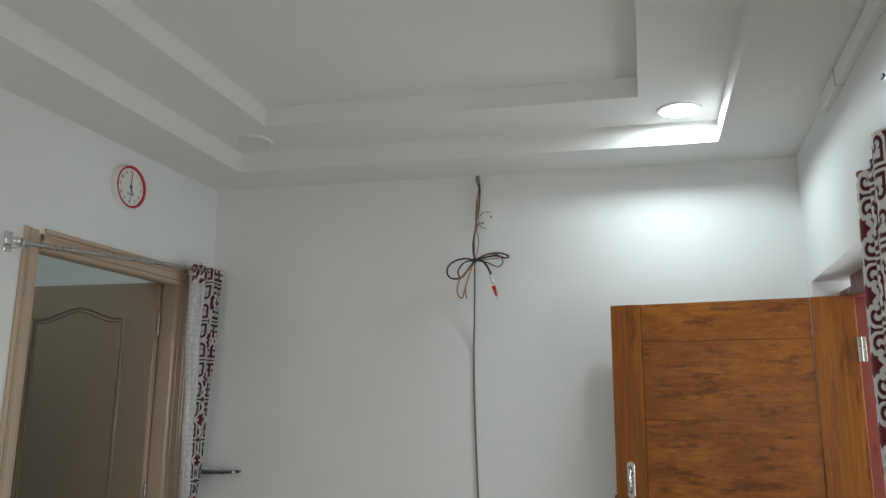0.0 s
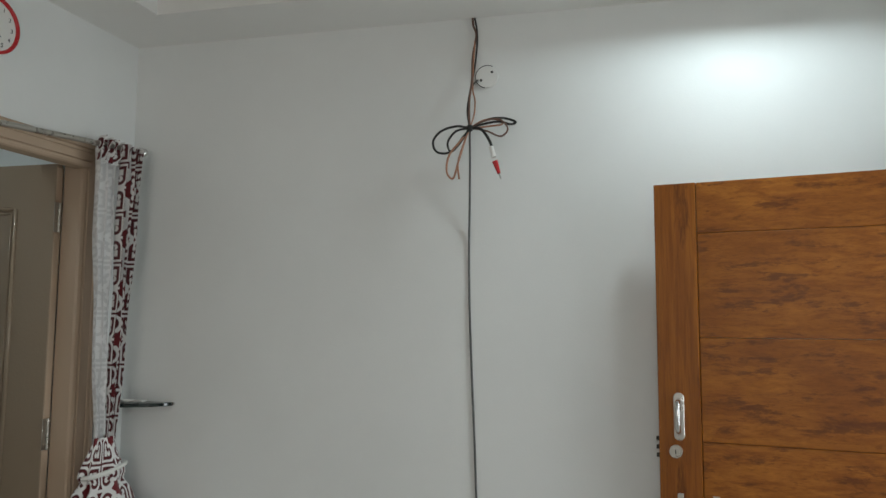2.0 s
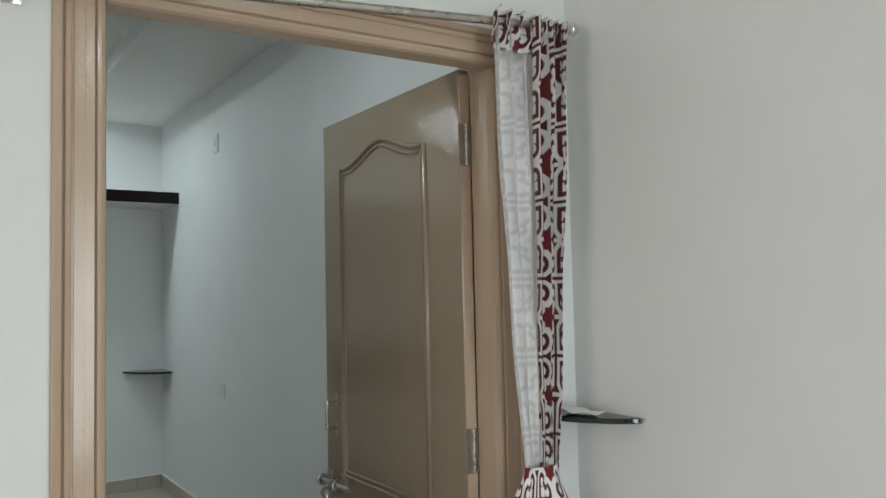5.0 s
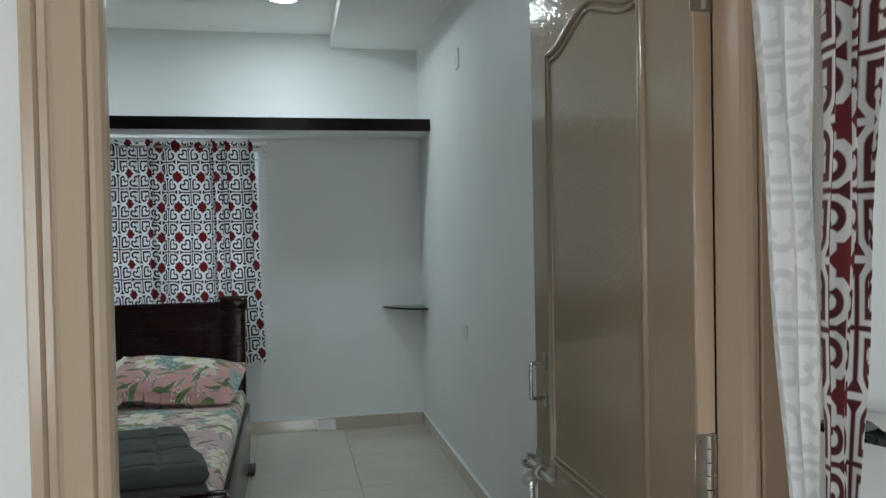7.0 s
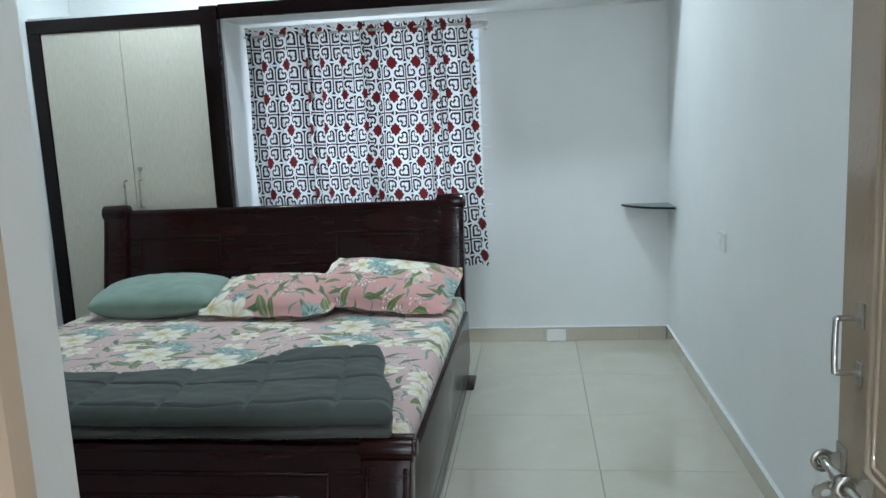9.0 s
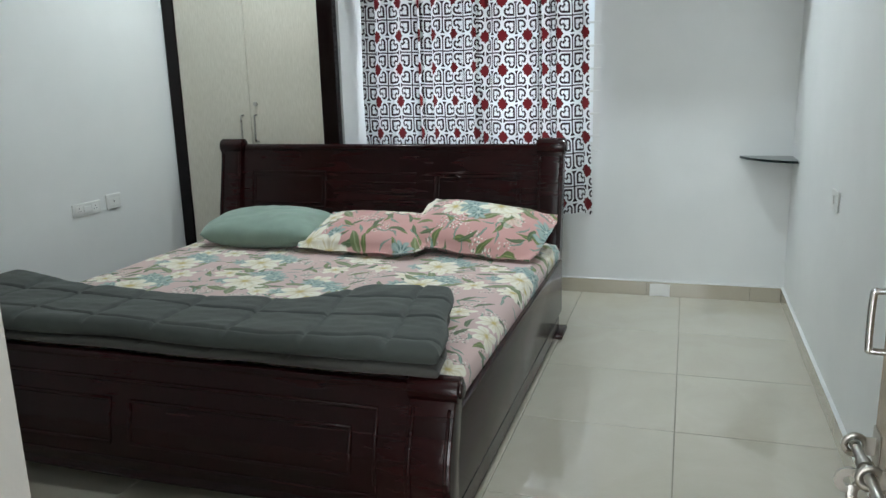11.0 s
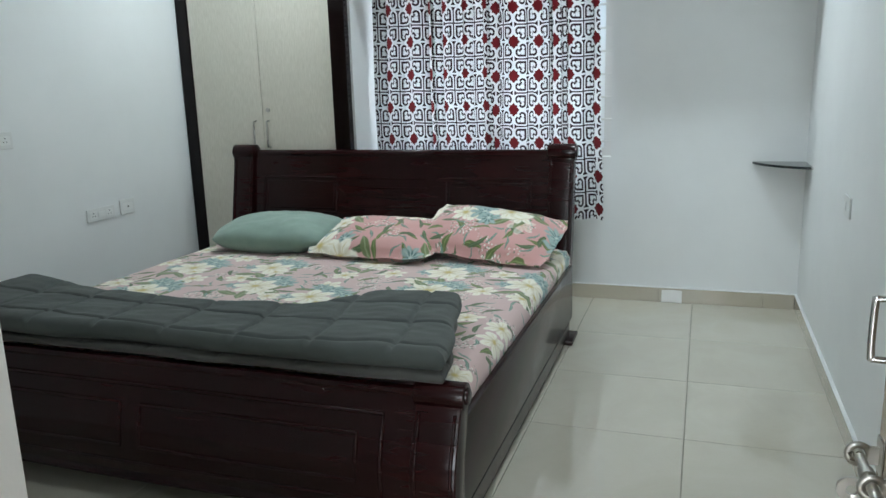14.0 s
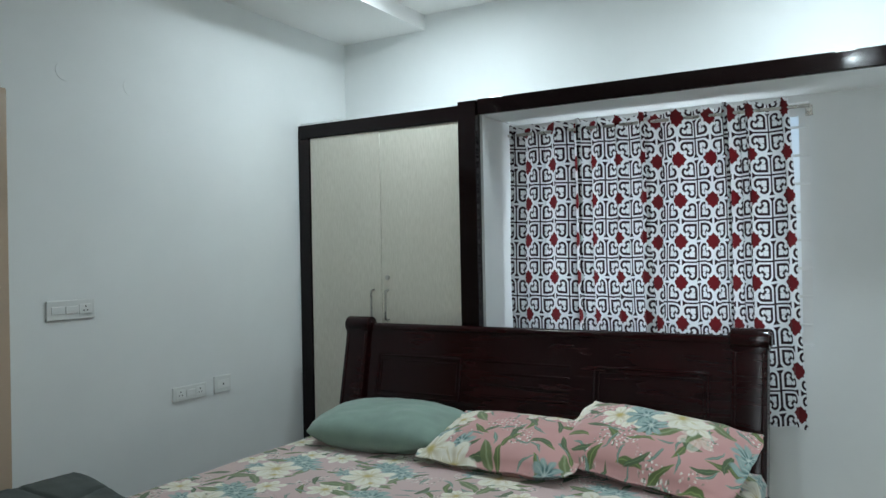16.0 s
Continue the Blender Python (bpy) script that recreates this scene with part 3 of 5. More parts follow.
# ---- bedroom window ----
window = setting("window_1", boxes((BED_W - 0.12, BED_W - 0.07, WY0, WY1, WZ0, WZ0 + 0.05), (BED_W - 0.12, BED_W - 0.07, WY0, WY1, WZ1 - 0.05, WZ1), (BED_W - 0.12, BED_W - 0.07, WY0, WY0 + 0.05, WZ0 + 0.05, WZ1 - 0.05), (BED_W - 0.12, BED_W - 0.07, WY1 - 0.05, WY1, WZ0 + 0.05, WZ1 - 0.05), (BED_W - 0.12, BED_W - 0.07, 2.02, 2.07, WZ0 + 0.05, WZ1 - 0.05)), WHITE, "white framed window with a grille behind the curtain")
for y0, y1 in ((WY0 + 0.05, 2.02), (2.07, WY1 - 0.05)):
    pane = part("pane", boxes((BED_W - 0.10, BED_W - 0.094, y0, y1, WZ0 + 0.05, WZ1 - 0.05)), FROST, window, "bright frosted glass")
    pane.visible_shadow = False
for k in range(8):
    z = WZ0 + 0.09 + k * 0.135
    part("grille_bar", boxes((BED_W - 0.055, BED_W - 0.043, WY0, WY1, z - 0.006, z + 0.006), bevel=0.002, segments=1), WHITE, window)

# living room window behind the start of the walk, unseen; added for the fill
setting("window_2", boxes((-1.35, 0.55, SOUTH - 0.12, SOUTH - 0.07, 0.85, 0.9), (-1.35, 0.55, SOUTH - 0.12, SOUTH - 0.07, 2.1, 2.15), (-1.35, -1.3, SOUTH - 0.12, SOUTH - 0.07, 0.9, 2.1), (0.5, 0.55, SOUTH - 0.12, SOUTH - 0.07, 0.9, 2.1), (-0.43, -0.38, SOUTH - 0.12, SOUTH - 0.07, 0.9, 2.1)), WHITE, "white framed window, unseen, added for the living room fill light")

# ---- door between the rooms ----
door_frame = thing("door_frame", (-2.05, 3.15, 0), "glossy tan enamel door frame with moulded edges", "door frame")


def jamb_section(inner, outer, back=-2.095):
    """Outline (x, y) of a moulded jamb from its inner to its outer edge."""
    s, w = (1, outer - inner) if outer > inner else (-1, inner - outer)
    steps = ((0.0, -2.040), (0.004, -2.030), (0.012, -2.024), (0.019, -2.023), (0.022, -2.028), (0.025, -2.020), (w - 0.040, -2.017), (w - 0.037, -2.024), (w - 0.033, -2.014), (w - 0.024, -2.011), (w - 0.021, -2.017), (w - 0.017, -2.009), (w - 0.005, -2.006), (w, -2.012))
    return [(back, inner)] + [(x, inner + s * d) for d, x in steps] + [(-2.0185, outer), (-2.0185, inner + s * 0.041), (back, inner + s * 0.041)]


IN_L, IN_R, IN_T = 2.686, 3.650, 2.018
part("jamb", prism(bmesh.new(), jamb_section(IN_L, 2.584, -2.062), 0, 2.098, "z"), TAN, door_frame)
part("jamb", prism(bmesh.new(), [(x - 0.035, y) for x, y in jamb_section(IN_R, 3.75, -2.115)], 0, 2.098, "z"), TAN, door_frame)
head = [(x, IN_T + abs(y - IN_L)) for x, y in jamb_section(IN_L, 2.596)]
bm = prism(bmesh.new(), head, IN_L, IN_R, "y")
part("head", bm, TAN, door_frame)
skew(door_frame)

door = thing("bedroom_door", (-2.15, 3.62, 0), "open brown-beige moulded door with glossy enamel paint", "door")
LX0, LX1, LY = -3.032, -2.158, 3.614
part("leaf", boxes((LX0, LX1, LY, LY + 0.036, 0.012, 2.035), bevel=0.003), LEAF, door)
part("leaf_edge", boxes((LX1, LX1 + 0.003, LY + 0.002, LY + 0.034, 0.014, 2.02)), TAN, door, "paler tan hinge edge")


def arch_outline(x0, x1, z0, z1, rise):
    pts = [(x1, LY, z0), (x1, LY, z1)]
    n = 22
    for i in range(n + 1):
        t = i / n
        x = x1 + (x0 - x1) * t
        pts.append((x, LY, z1 + rise * (0.5 - 0.5 * math.cos(2 * math.pi * min(max((t - 0.06) / 0.88, 0), 1)))))
    return pts + [(x0, LY, z1), (x0, LY, z0)]


def moulding(parent, outline):
    bm = bmesh.new()
    clean = [outline[0]]
    for p in outline[1:]:
        if (Vector(p) - Vector(clean[-1])).length > 0.002:
            clean.append(p)
    tube(bm, clean, 0.0095, 8, True)
    cx = sum(p[0] for p in clean) / len(clean)
    cz = (min(p[2] for p in clean) + max(p[2] for p in clean)) / 2
    inner = [(p[0] + (0.018 if p[0] < cx else -0.018), p[1] - 0.001, p[2] + (0.018 if p[2] < cz else -0.018)) for p in clean]
    tube(bm, inner, 0.006, 6, True)
    part("panel_moulding", bm, LEAF, parent, "", 60)


moulding(door, arch_outline(-2.893, -2.338, 0.775, 1.855, 0.06))
moulding(door, [(-2.338, LY, 0.14), (-2.338, LY, 0.66), (-2.893, LY, 0.66), (-2.893, LY, 0.14)])


def hinge(parent, x, y, z, turn, metal_mat):
    """A butt hinge: knuckles and two leaves with screws."""
    bm = boxes((-0.026, -0.002, -0.0015, 0.0015, -0.06, 0.06), (0.002, 0.017, -0.0015, 0.0015, -0.06, 0.06), bevel=0.001, segments=1)
    for k in range(5):
        rod(bm, (0, -0.003, -0.058 + k * 0.0235), (0, -0.003, -0.0365 + k * 0.0235), 0.0065, 10)
    for sx in (-0.015, 0.011):
        for sz in (-0.045, -0.015, 0.015, 0.045):
            rod(bm, (sx, -0.0015, sz), (sx, -0.0035, sz), 0.0045, 8)
    bm.transform(pose(x, y, z, 0, 0, turn))
    part("hinge", bm, metal_mat, parent, "worn steel hinge", 40)


for hz in (1.82, 0.975, 0.22):
    hinge(door, LX1 + 0.0045, LY + 0.02, hz, 90, OLDSTEEL)

# pull handle of the leaf
HX = -2.945
bm = boxes((HX - 0.011, HX + 0.011, LY - 0.003, LY, 1.012, 1.056), (HX - 0.011, HX + 0.011, LY - 0.003, LY, 0.908, 0.952), bevel=0.001, segments=1)
handle = part("handle", bm, OLDSTEEL, door, "bright steel pull handle", 40)
bar = curve_points([(HX, LY, 1.03), (HX, LY - 0.036, 1.03), (HX, LY - 0.042, 1.022), (HX, LY - 0.042, 0.942), (HX, LY - 0.036, 0.934), (HX, LY, 0.934)], 5)
part("grip", tube(bmesh.new(), bar, 0.0055, 10), CHROME, handle, "", 60)
# sliding bolt: two ringed brackets, the rod and its tongue
def ring_plate(bm, x0, x1, y, z, r, hole, n=20):
    """A flat ring standing across x, round (y, z)."""
    loops = [[bm.verts.new((x, y + q * math.cos(2 * math.pi * k / n), z + q * math.sin(2 * math.pi * k / n))) for k in range(n)] for x, q in ((x0, r), (x1, r), (x1, hole), (x0, hole))]
    for p, q in zip(loops, loops[1:] + loops[:1]):
        for k in range(n):
            bm.faces.new((p[k], q[k], q[(k + 1) % n], p[(k + 1) % n]))


BOLT_Y, BOLT_Z = LY - 0.033, 0.745
bm = boxes((-3.030, -2.985, LY - 0.003, LY, BOLT_Z - 0.03, BOLT_Z + 0.03), (-2.915, -2.870, LY - 0.003, LY, BOLT_Z - 0.03, BOLT_Z + 0.03), bevel=0.001, segments=1)
bolt = part("bolt", bm, OLDSTEEL, door, "old steel sliding bolt", 40)
for bx in (-3.008, -2.893):
    bm = boxes((bx - 0.002, bx + 0.002, LY - 0.018, LY - 0.003, BOLT_Z - 0.016, BOLT_Z + 0.016))
    ring_plate(bm, bx - 0.002, bx + 0.002, BOLT_Y, BOLT_Z, 0.022, 0.0105)
    part("bracket", bm, OLDSTEEL, bolt, "", 40)
bm = bmesh.new()
rod(bm, (-3.030, BOLT_Y, BOLT_Z), (-2.800, BOLT_Y, BOLT_Z), 0.0085, 16)
rod(bm, (-2.945, BOLT_Y, BOLT_Z), (-2.925, BOLT_Y, BOLT_Z), 0.0125, 16)
part("rod", bm, OLDSTEEL, bolt, "", 40)
bm = boxes((-2.939, -2.931, BOLT_Y - 0.022, BOLT_Y - 0.006, BOLT_Z - 0.12, BOLT_Z - 0.035), bevel=0.002)
ring_plate(bm, -2.939, -2.932, BOLT_Y - 0.020, BOLT_Z - 0.028, 0.022, 0.009)
rod(bm, (-2.935, BOLT_Y, BOLT_Z), (-2.935, BOLT_Y - 0.014, BOLT_Z - 0.016), 0.005, 10)
part("tongue", bm, OLDSTEEL, bolt, "hanging steel tongue with a ring", 40)

# ---- bathroom doorway in the bedroom ----
bath = thing("bathroom_door", (-3.72, BED_S, 0), "closed tan bathroom door in an enamelled frame", "door")
part("jamb", boxes((-4.215, -4.09, BED_S - 0.10, BED_S + 0.016, 0, 2.05), bevel=0.006), TAN, bath)
part("jamb", boxes((-3.36, -3.235, BED_S - 0.10, BED_S + 0.016, 0, 2.05), bevel=0.006), TAN, bath)
part("head", boxes((-4.09, -3.36, BED_S - 0.10, BED_S + 0.016, 1.97, 2.05), bevel=0.006), TAN, bath)
part("leaf", boxes((-4.088, -3.362, BED_S - 0.09, BED_S - 0.05, 0.01, 1.965), bevel=0.003), LEAF, bath)

# ---- main door ----
main_door = thing("entrance_door", (1.13, 3.53, 0), "open stained teak plank entrance door", "door")
A, Z = Vector((1.118, 3.535)), Vector((0.135, 3.735))
span_d = (Z - A).length
turn_d = math.degrees(math.atan2(Z.y - A.y, Z.x - A.x))
DOOR = pose(A.x, A.y, 0, 0, 0, turn_d)  # along +x to the free edge; the room's side is +y


def on_door(bm):
    bm.transform(DOOR)
    return bm


DH = 1.882
part("stile", on_door(boxes((0.0, 0.165, -0.038, 0.0, 0.01, DH), bevel=0.003)), TEAK_V, main_door)
part("stile", on_door(boxes((span_d - 0.135, span_d, -0.038, 0.0, 0.01, DH), bevel=0.003)), TEAK_V, main_door)
edges = [0.01, 0.36, 0.70, 1.03, 1.365, 1.71, DH]
for za, zb in zip(edges, edges[1:]):
    part("plank", on_door(boxes((0.167, span_d - 0.137, -0.036, -0.004 - 0.002 * (za * 7 % 1), za + 0.0004, zb - 0.0006), bevel=0.002)), TEAK_H, main_door)


def hinge_light(parent, m, mat):
    bm = boxes((-0.018, -0.002, -0.0015, 0.0015, -0.05, 0.05), (0.002, 0.014, -0.0015, 0.0015, -0.05, 0.05), bevel=0.001, segments=1)
    for k in range(5):
        rod(bm, (0, 0.004, -0.049 + k * 0.02), (0, 0.004, -0.031 + k * 0.02), 0.005, 10)
    bm.transform(m)
    part("hinge", bm, mat, parent, "bright steel hinge", 40)


for hz in (1.66, 0.95, 0.25):
    hinge_light(main_door, DOOR @ pose(-0.008, 0.004, hz), STEEL)
rim = [(span_d - 0.066 + 0.017 * math.cos(a), (1.168 if math.sin(a) >= 0 else 1.047) + 0.017 * math.sin(a)) for a in [2 * math.pi * k / 28 for k in range(28)]]
bm = soften(prism(bmesh.new(), rim, 0.0, 0.005, "y"), 0.0012, 1)
hd = part("handle", on_door(bm), STEEL, main_door, "satin steel handle on a back plate", 40)
grip = curve_points([(span_d - 0.066, 0.004, 1.16), (span_d - 0.066, 0.03, 1.15), (span_d - 0.066, 0.038, 1.11), (span_d - 0.066, 0.03, 1.07), (span_d - 0.066, 0.004, 1.055)], 6)
part("grip", on_door(tube(bmesh.new(), grip, 0.0085, 10)), CHROME, hd, "", 60)
bm = bmesh.new()
rod(bm, (span_d - 0.055, 0, 0.995), (span_d - 0.055, 0.014, 0.995), 0.021, 24)
rod(bm, (span_d - 0.055, 0.014, 0.995), (span_d - 0.055, 0.018, 0.995), 0.012, 20)
lock = part("lock", on_door(bm), STEEL, main_door, "round steel cylinder lock", 40)
part("keyhole", on_door(boxes((span_d - 0.0565, span_d - 0.0535, 0.018, 0.0186, 0.988, 1.002))), BLACK, lock)
for k in range(3):
    part("dead_bolt", on_door(boxes((span_d, span_d + 0.011, -0.026, -0.012, 0.970 + k * 0.027, 0.984 + k * 0.027), bevel=0.002)), BLACK, main_door, "black dead bolt")
bm = boxes((span_d - 0.075, span_d - 0.055, 0, 0.003, 0.80, 0.862), (span_d - 0.185, span_d - 0.165, 0, 0.003, 0.80, 0.862), bevel=0.001, segments=1)
tb = part("bolt", on_door(bm), STEEL, main_door, "steel sliding bolt", 40)
bm = bmesh.new()
rod(bm, (span_d - 0.30, 0.014, 0.825), (span_d - 0.05, 0.014, 0.825), 0.0065, 12)
part("rod", on_door(bm), STEEL, tb, "", 40)
for bx in (span_d - 0.065, span_d - 0.175):
    part("staple", on_door(boxes((bx - 0.012, bx + 0.012, 0.003, 0.024, 0.812, 0.838), bevel=0.004)), STEEL, tb)

main_frame = thing("entrance_door_frame", (1.16, 3.2, 0), "red oxide painted wooden entrance door frame", "door frame")
part("jamb", boxes((1.125, 1.209, 3.60, 3.768, 0, 1.93), bevel=0.005), REDFRAME, main_frame)
part("jamb", boxes((1.125, 1.209, 2.662, 2.74, 0, 1.93), bevel=0.005), REDFRAME, main_frame)
part("head", boxes((1.125, 1.209, 2.74, 3.60, 1.88, 1.975), bevel=0.005), REDFRAME, main_frame)
# porch outside the entrance
setting("ground_porch", boxes((1.21, 4.2, 0.5, 5.5, -0.12, -0.02)), FLOOR_PLAIN, "tiled porch outside the entrance")
setting("wall_porch", boxes((4.2, 4.4, 0.5, 5.5, 0, 2.9)), WALL, "white wall across the porch")

# ---- bedroom floor tiles and skirting ----


def tile_mesh(lx, ly, t=0.010):
    bm = boxes((-lx / 2, lx / 2, -ly / 2, ly / 2, -t, 0), bevel=0.0012, segments=1)
    data = bpy.data.meshes.new("tile")
    bm.to_mesh(data)
    bm.free()
    data.materials.append(TILE)
    return data


xs = [BED_W, -5.732] + [-5.732 + 0.6 * k for k in range(1, 6)] + [BED_E]
ys = [BED_S] + [3.292 - 0.6 * k for k in range(5, -1, -1)] + [BED_N]
sizes = {}
for xa, xb in zip(xs, xs[1:]):
    for ya, yb in zip(ys, ys[1:]):
        key = (round(xb - xa, 3), round(yb - ya, 3))
        if key not in sizes:
            sizes[key] = tile_mesh(key[0] - 0.0028, key[1] - 0.0028)
        ob = new("tile", sizes[key])
        ob.parent = floor_bed
        ob.location = ((xa + xb) / 2, (ya + yb) / 2, 0.004)
for ya, yb in ((2.604, 3.17), (3.1735, 3.698)):
    ob = new("tile", tile_mesh(0.25, yb - ya))
    ob.parent = floor_bed
    ob.location = (-2.148, (ya + yb) / 2, 0.004)

skirting = setting("baseboard", boxes((BED_W, BED_W + 0.004, BED_S, BED_N, 0.005, 0.085)), GROUT, "beige tile skirting with a white plaster lip")


def skirt_row(along_x, fixed, a, b, sign):
    cuts = [a]
    while cuts[-1] + 0.6 < b - 0.02:
        cuts.append(cuts[-1] + 0.6)
    cuts.append(b)
    for p, q in zip(cuts, cuts[1:]):
        lo, hi = sorted((fixed, fixed + sign * 0.013))
        spec = (p + 0.001, q - 0.001, lo, hi, 0.004, 0.092) if along_x else (lo, hi, p + 0.001, q - 0.001, 0.004, 0.092)
        part("skirting_tile", boxes(spec, bevel=0.0015, segments=1), SKIRT, skirting)
        lo, hi = sorted((fixed, fixed + sign * 0.016))
    spec = (a, b, lo, hi, 0.0925, 0.0985) if along_x else (lo, hi, a, b, 0.0925, 0.0985)
    part("plaster_lip", boxes(spec, bevel=0.002, segments=1), WALL, skirting)


skirt_row(False, BED_W, 1.29, BED_N - 0.014, 1)
skirt_row(True, BED_N, BED_W, BED_E, -1)
skirt_row(True, BED_S, -5.95, -4.22, 1)

# ---- bed ----
bed = thing("bed", (-4.75, 1.57, 0), "dark maroon polished wooden sleigh bed", "bed")
YR, YL = 2.69, 0.50
HEAD = [(-5.60, 0.0), (-5.67, 0.12), (-5.735, 0.3), (-5.79, 0.5), (-5.835, 0.72), (-5.865, 0.88), (-5.875, 0.955)]
FOOT = [(-3.575, 0.116), (-3.560, 0.20), (-3.566, 0.30), (-3.60, 0.40), (-3.625, 0.47)]


def spine(line, z):
    for (xa, za), (xb, zb) in zip(line, line[1:]):
        if z <= zb:
            return xa + (xb - xa) * (z - za) / (zb - za)
    return line[-1][0]


def slab_along(line, z0, z1, thick, y0, y1, n=18, swell=0.0):
    """A board that follows a curved upright line, from z0 to z1, between y0 and y1."""
    smooth = [(p.x, p.y) for p in curve_points([(x, z, 0) for x, z in line], 6)]
    pts = []
    for i in range(n + 1):
        z = z0 + (z1 - z0) * i / n
        pts.append((spine(smooth, z), z, thick * (1 + swell * math.sin(math.pi * i / n))))
    outline = [(x + t / 2, z) for x, z, t in pts] + [(x - t / 2, z) for x, z, t in reversed(pts)]
    return prism(bmesh.new(), outline, y0, y1, "y")


def post(y0, y1, line, zt, roll, thick, face):
    top = slab_along(line, line[0][1], zt, thick, y0, y1, 18, 0.25)
    soften(top, 0.004, 2)
    p = part("post", top, BEDWOOD, bed, "", 50)
    x = line[-1][0]
    bm = bmesh.new()
    rod(bm, (x, y0 - 0.006, zt + roll * 0.55), (x, y1 + 0.006, zt + roll * 0.55), roll, 28)
    rod(bm, (x, y0 - 0.014, zt + roll * 0.55), (x, y1 + 0.014, zt + roll * 0.55), roll * 0.62, 24)
    soften(bm, 0.003, 2)
    part("scroll", bm, BEDWOOD, p, "", 50)
    # raised fillets along the face of the post
    for yy in (y0 + 0.016, y1 - 0.016):
        pts = []
        smooth = [(q.x, q.y) for q in curve_points([(a, b, 0) for a, b in line], 6)]
        for i in range(15):
            z = line[0][1] + 0.03 + (zt - line[0][1] - 0.05) * i / 14
            pts.append((spine(smooth, z) + face * (thick / 2 * (1 + 0.25 * math.sin(math.pi * i / 14))), yy, z))
        part("fillet", tube(bmesh.new(), pts, 0.006, 6), BEDWOOD, p, "", 60)
    return p


for ya, yb in ((YL, YL + 0.14), (YR - 0.14, YR)):
    post(ya + (0.005 if ya < 1 else -0.035), yb + (0.005 if ya < 1 else -0.035), HEAD, 0.955, 0.046, 0.075, 1)
    post(ya + 0.012, yb + 0.012, FOOT, 0.472, 0.04, 0.075, 1)
    part("foot_block", boxes((-3.62, -3.53, ya + 0.040, yb + 0.016, 0.004, 0.112), bevel=0.016, segments=3), BEDWOOD, bed, "", 40)
    part("foot_pad", boxes((-5.66, -5.475, ya - 0.006, yb + 0.02, 0.004, 0.03), bevel=0.006), BEDWOOD, bed, "", 40)

# headboard: a leaning board with a rolled top rail and framed panels
part("headboard", slab_along(HEAD, 0.16, 0.965, 0.03, YL + 0.14, YR - 0.17), BEDWOOD, bed, "", 50)
bm = bmesh.new()
rod(bm, (-5.878, YL + 0.14, 0.972), (-5.878, YR - 0.17, 0.972), 0.022, 20)
part("top_rail", bm, BEDWOOD, bed, "", 40)


def panel_frame(line, off, y0, y1, za, zb, r, name):
    smooth = [(q.x, q.y) for q in curve_points([(a, b, 0) for a, b in line], 6)]
    pts = [(spine(smooth, za) + off, y0 + (y1 - y0) * k / 3, za) for k in range(4)]
    pts += [(spine(smooth, za + (zb - za) * k / 6) + off, y1, za + (zb - za) * k / 6) for k in range(1, 7)]
    pts += [(spine(smooth, zb) + off, y1 + (y0 - y1) * k / 3, zb) for k in range(1, 4)]
    pts += [(spine(smooth, zb + (za - zb) * k / 6) + off, y0, zb + (za - zb) * k / 6) for k in range(1, 6)]
    part(name, tube(bmesh.new(), pts, r, 6, True), BEDWOOD, bed, "", 60)


for y0, y1 in ((0.72, 1.22), (1.92, 2.42)):
    panel_frame(HEAD, 0.015, y0, y1, 0.62, 0.83, 0.008, "panel_frame")
    panel_frame(HEAD, 0.015, y0 + 0.02, y1 - 0.02, 0.645, 0.805, 0.005, "panel_frame")
smooth_head = [(q.x, q.y) for q in curve_points([(a, b, 0) for a, b in HEAD], 6)]
for k in range(4):
    z = 0.66 + k * 0.055
    part("groove_strip", boxes((spine(smooth_head, z) + 0.010, spine(smooth_head, z) + 0.0185, 1.34, 1.80, z - 0.006, z + 0.006), bevel=0.003), BEDWOOD, bed)
# footboard
part("footboard", slab_along(FOOT, 0.122, 0.485, 0.03, YL + 0.135, YR - 0.135), BEDWOOD, bed, "", 50)
bm = bmesh.new()
rod(bm, (-3.628, YL + 0.145, 0.490), (-3.628, YR - 0.125, 0.490), 0.02, 20)
part("top_rail", bm, BEDWOOD, bed, "", 40)
bm = bmesh.new()
rows = []
for k in range(31):
    u = k / 30
    y, low = YL + 0.145 + (YR - YL - 0.275) * u, 0.114 - 0.016 * math.sin(math.pi * u) ** 0.8
    rows.append([bm.verts.new((x, y, z)) for x, z in ((-3.588, 0.135), (-3.588, low), (-3.570, low - 0.005), (-3.552, low - 0.003), (-3.546, low + 0.007), (-3.556, low + 0.014), (-3.558, 0.135))])
for p, q in zip(rows, rows[1:]):
    for k in range(7):
        bm.faces.new((p[k], p[(k + 1) % 7], q[(k + 1) % 7], q[k]))
part("bottom_rail", bm, BEDWOOD, bed, "", 40)
panel_frame(FOOT, 0.014, 0.68, 2.46, 0.165, 0.425, 0.008, "panel_frame")
panel_frame(FOOT, 0.014, 1.60, 2.38, 0.225, 0.365, 0.008, "panel_frame")
panel_frame(FOOT, 0.014, 0.76, 1.52, 0.225, 0.365, 0.008, "panel_frame")
# side rails with a lower board
for y0, y1 in ((YR - 0.035, YR - 0.01), (YL + 0.01, YL + 0.035)):
    part("side_rail", boxes((-5.66, -3.61, y0, y1, 0.105, 0.395), bevel=0.006), BEDWOOD, bed, "", 40)
    part("side_board", boxes((-5.58, -3.625, y0 + 0.002, y1 - 0.002, 0.022, 0.099), bevel=0.003), BEDWOOD, bed)
part("platform", boxes((-5.66, -3.65, YL + 0.04, YR - 0.04, 0.30, 0.33)), BEDWOOD, bed)

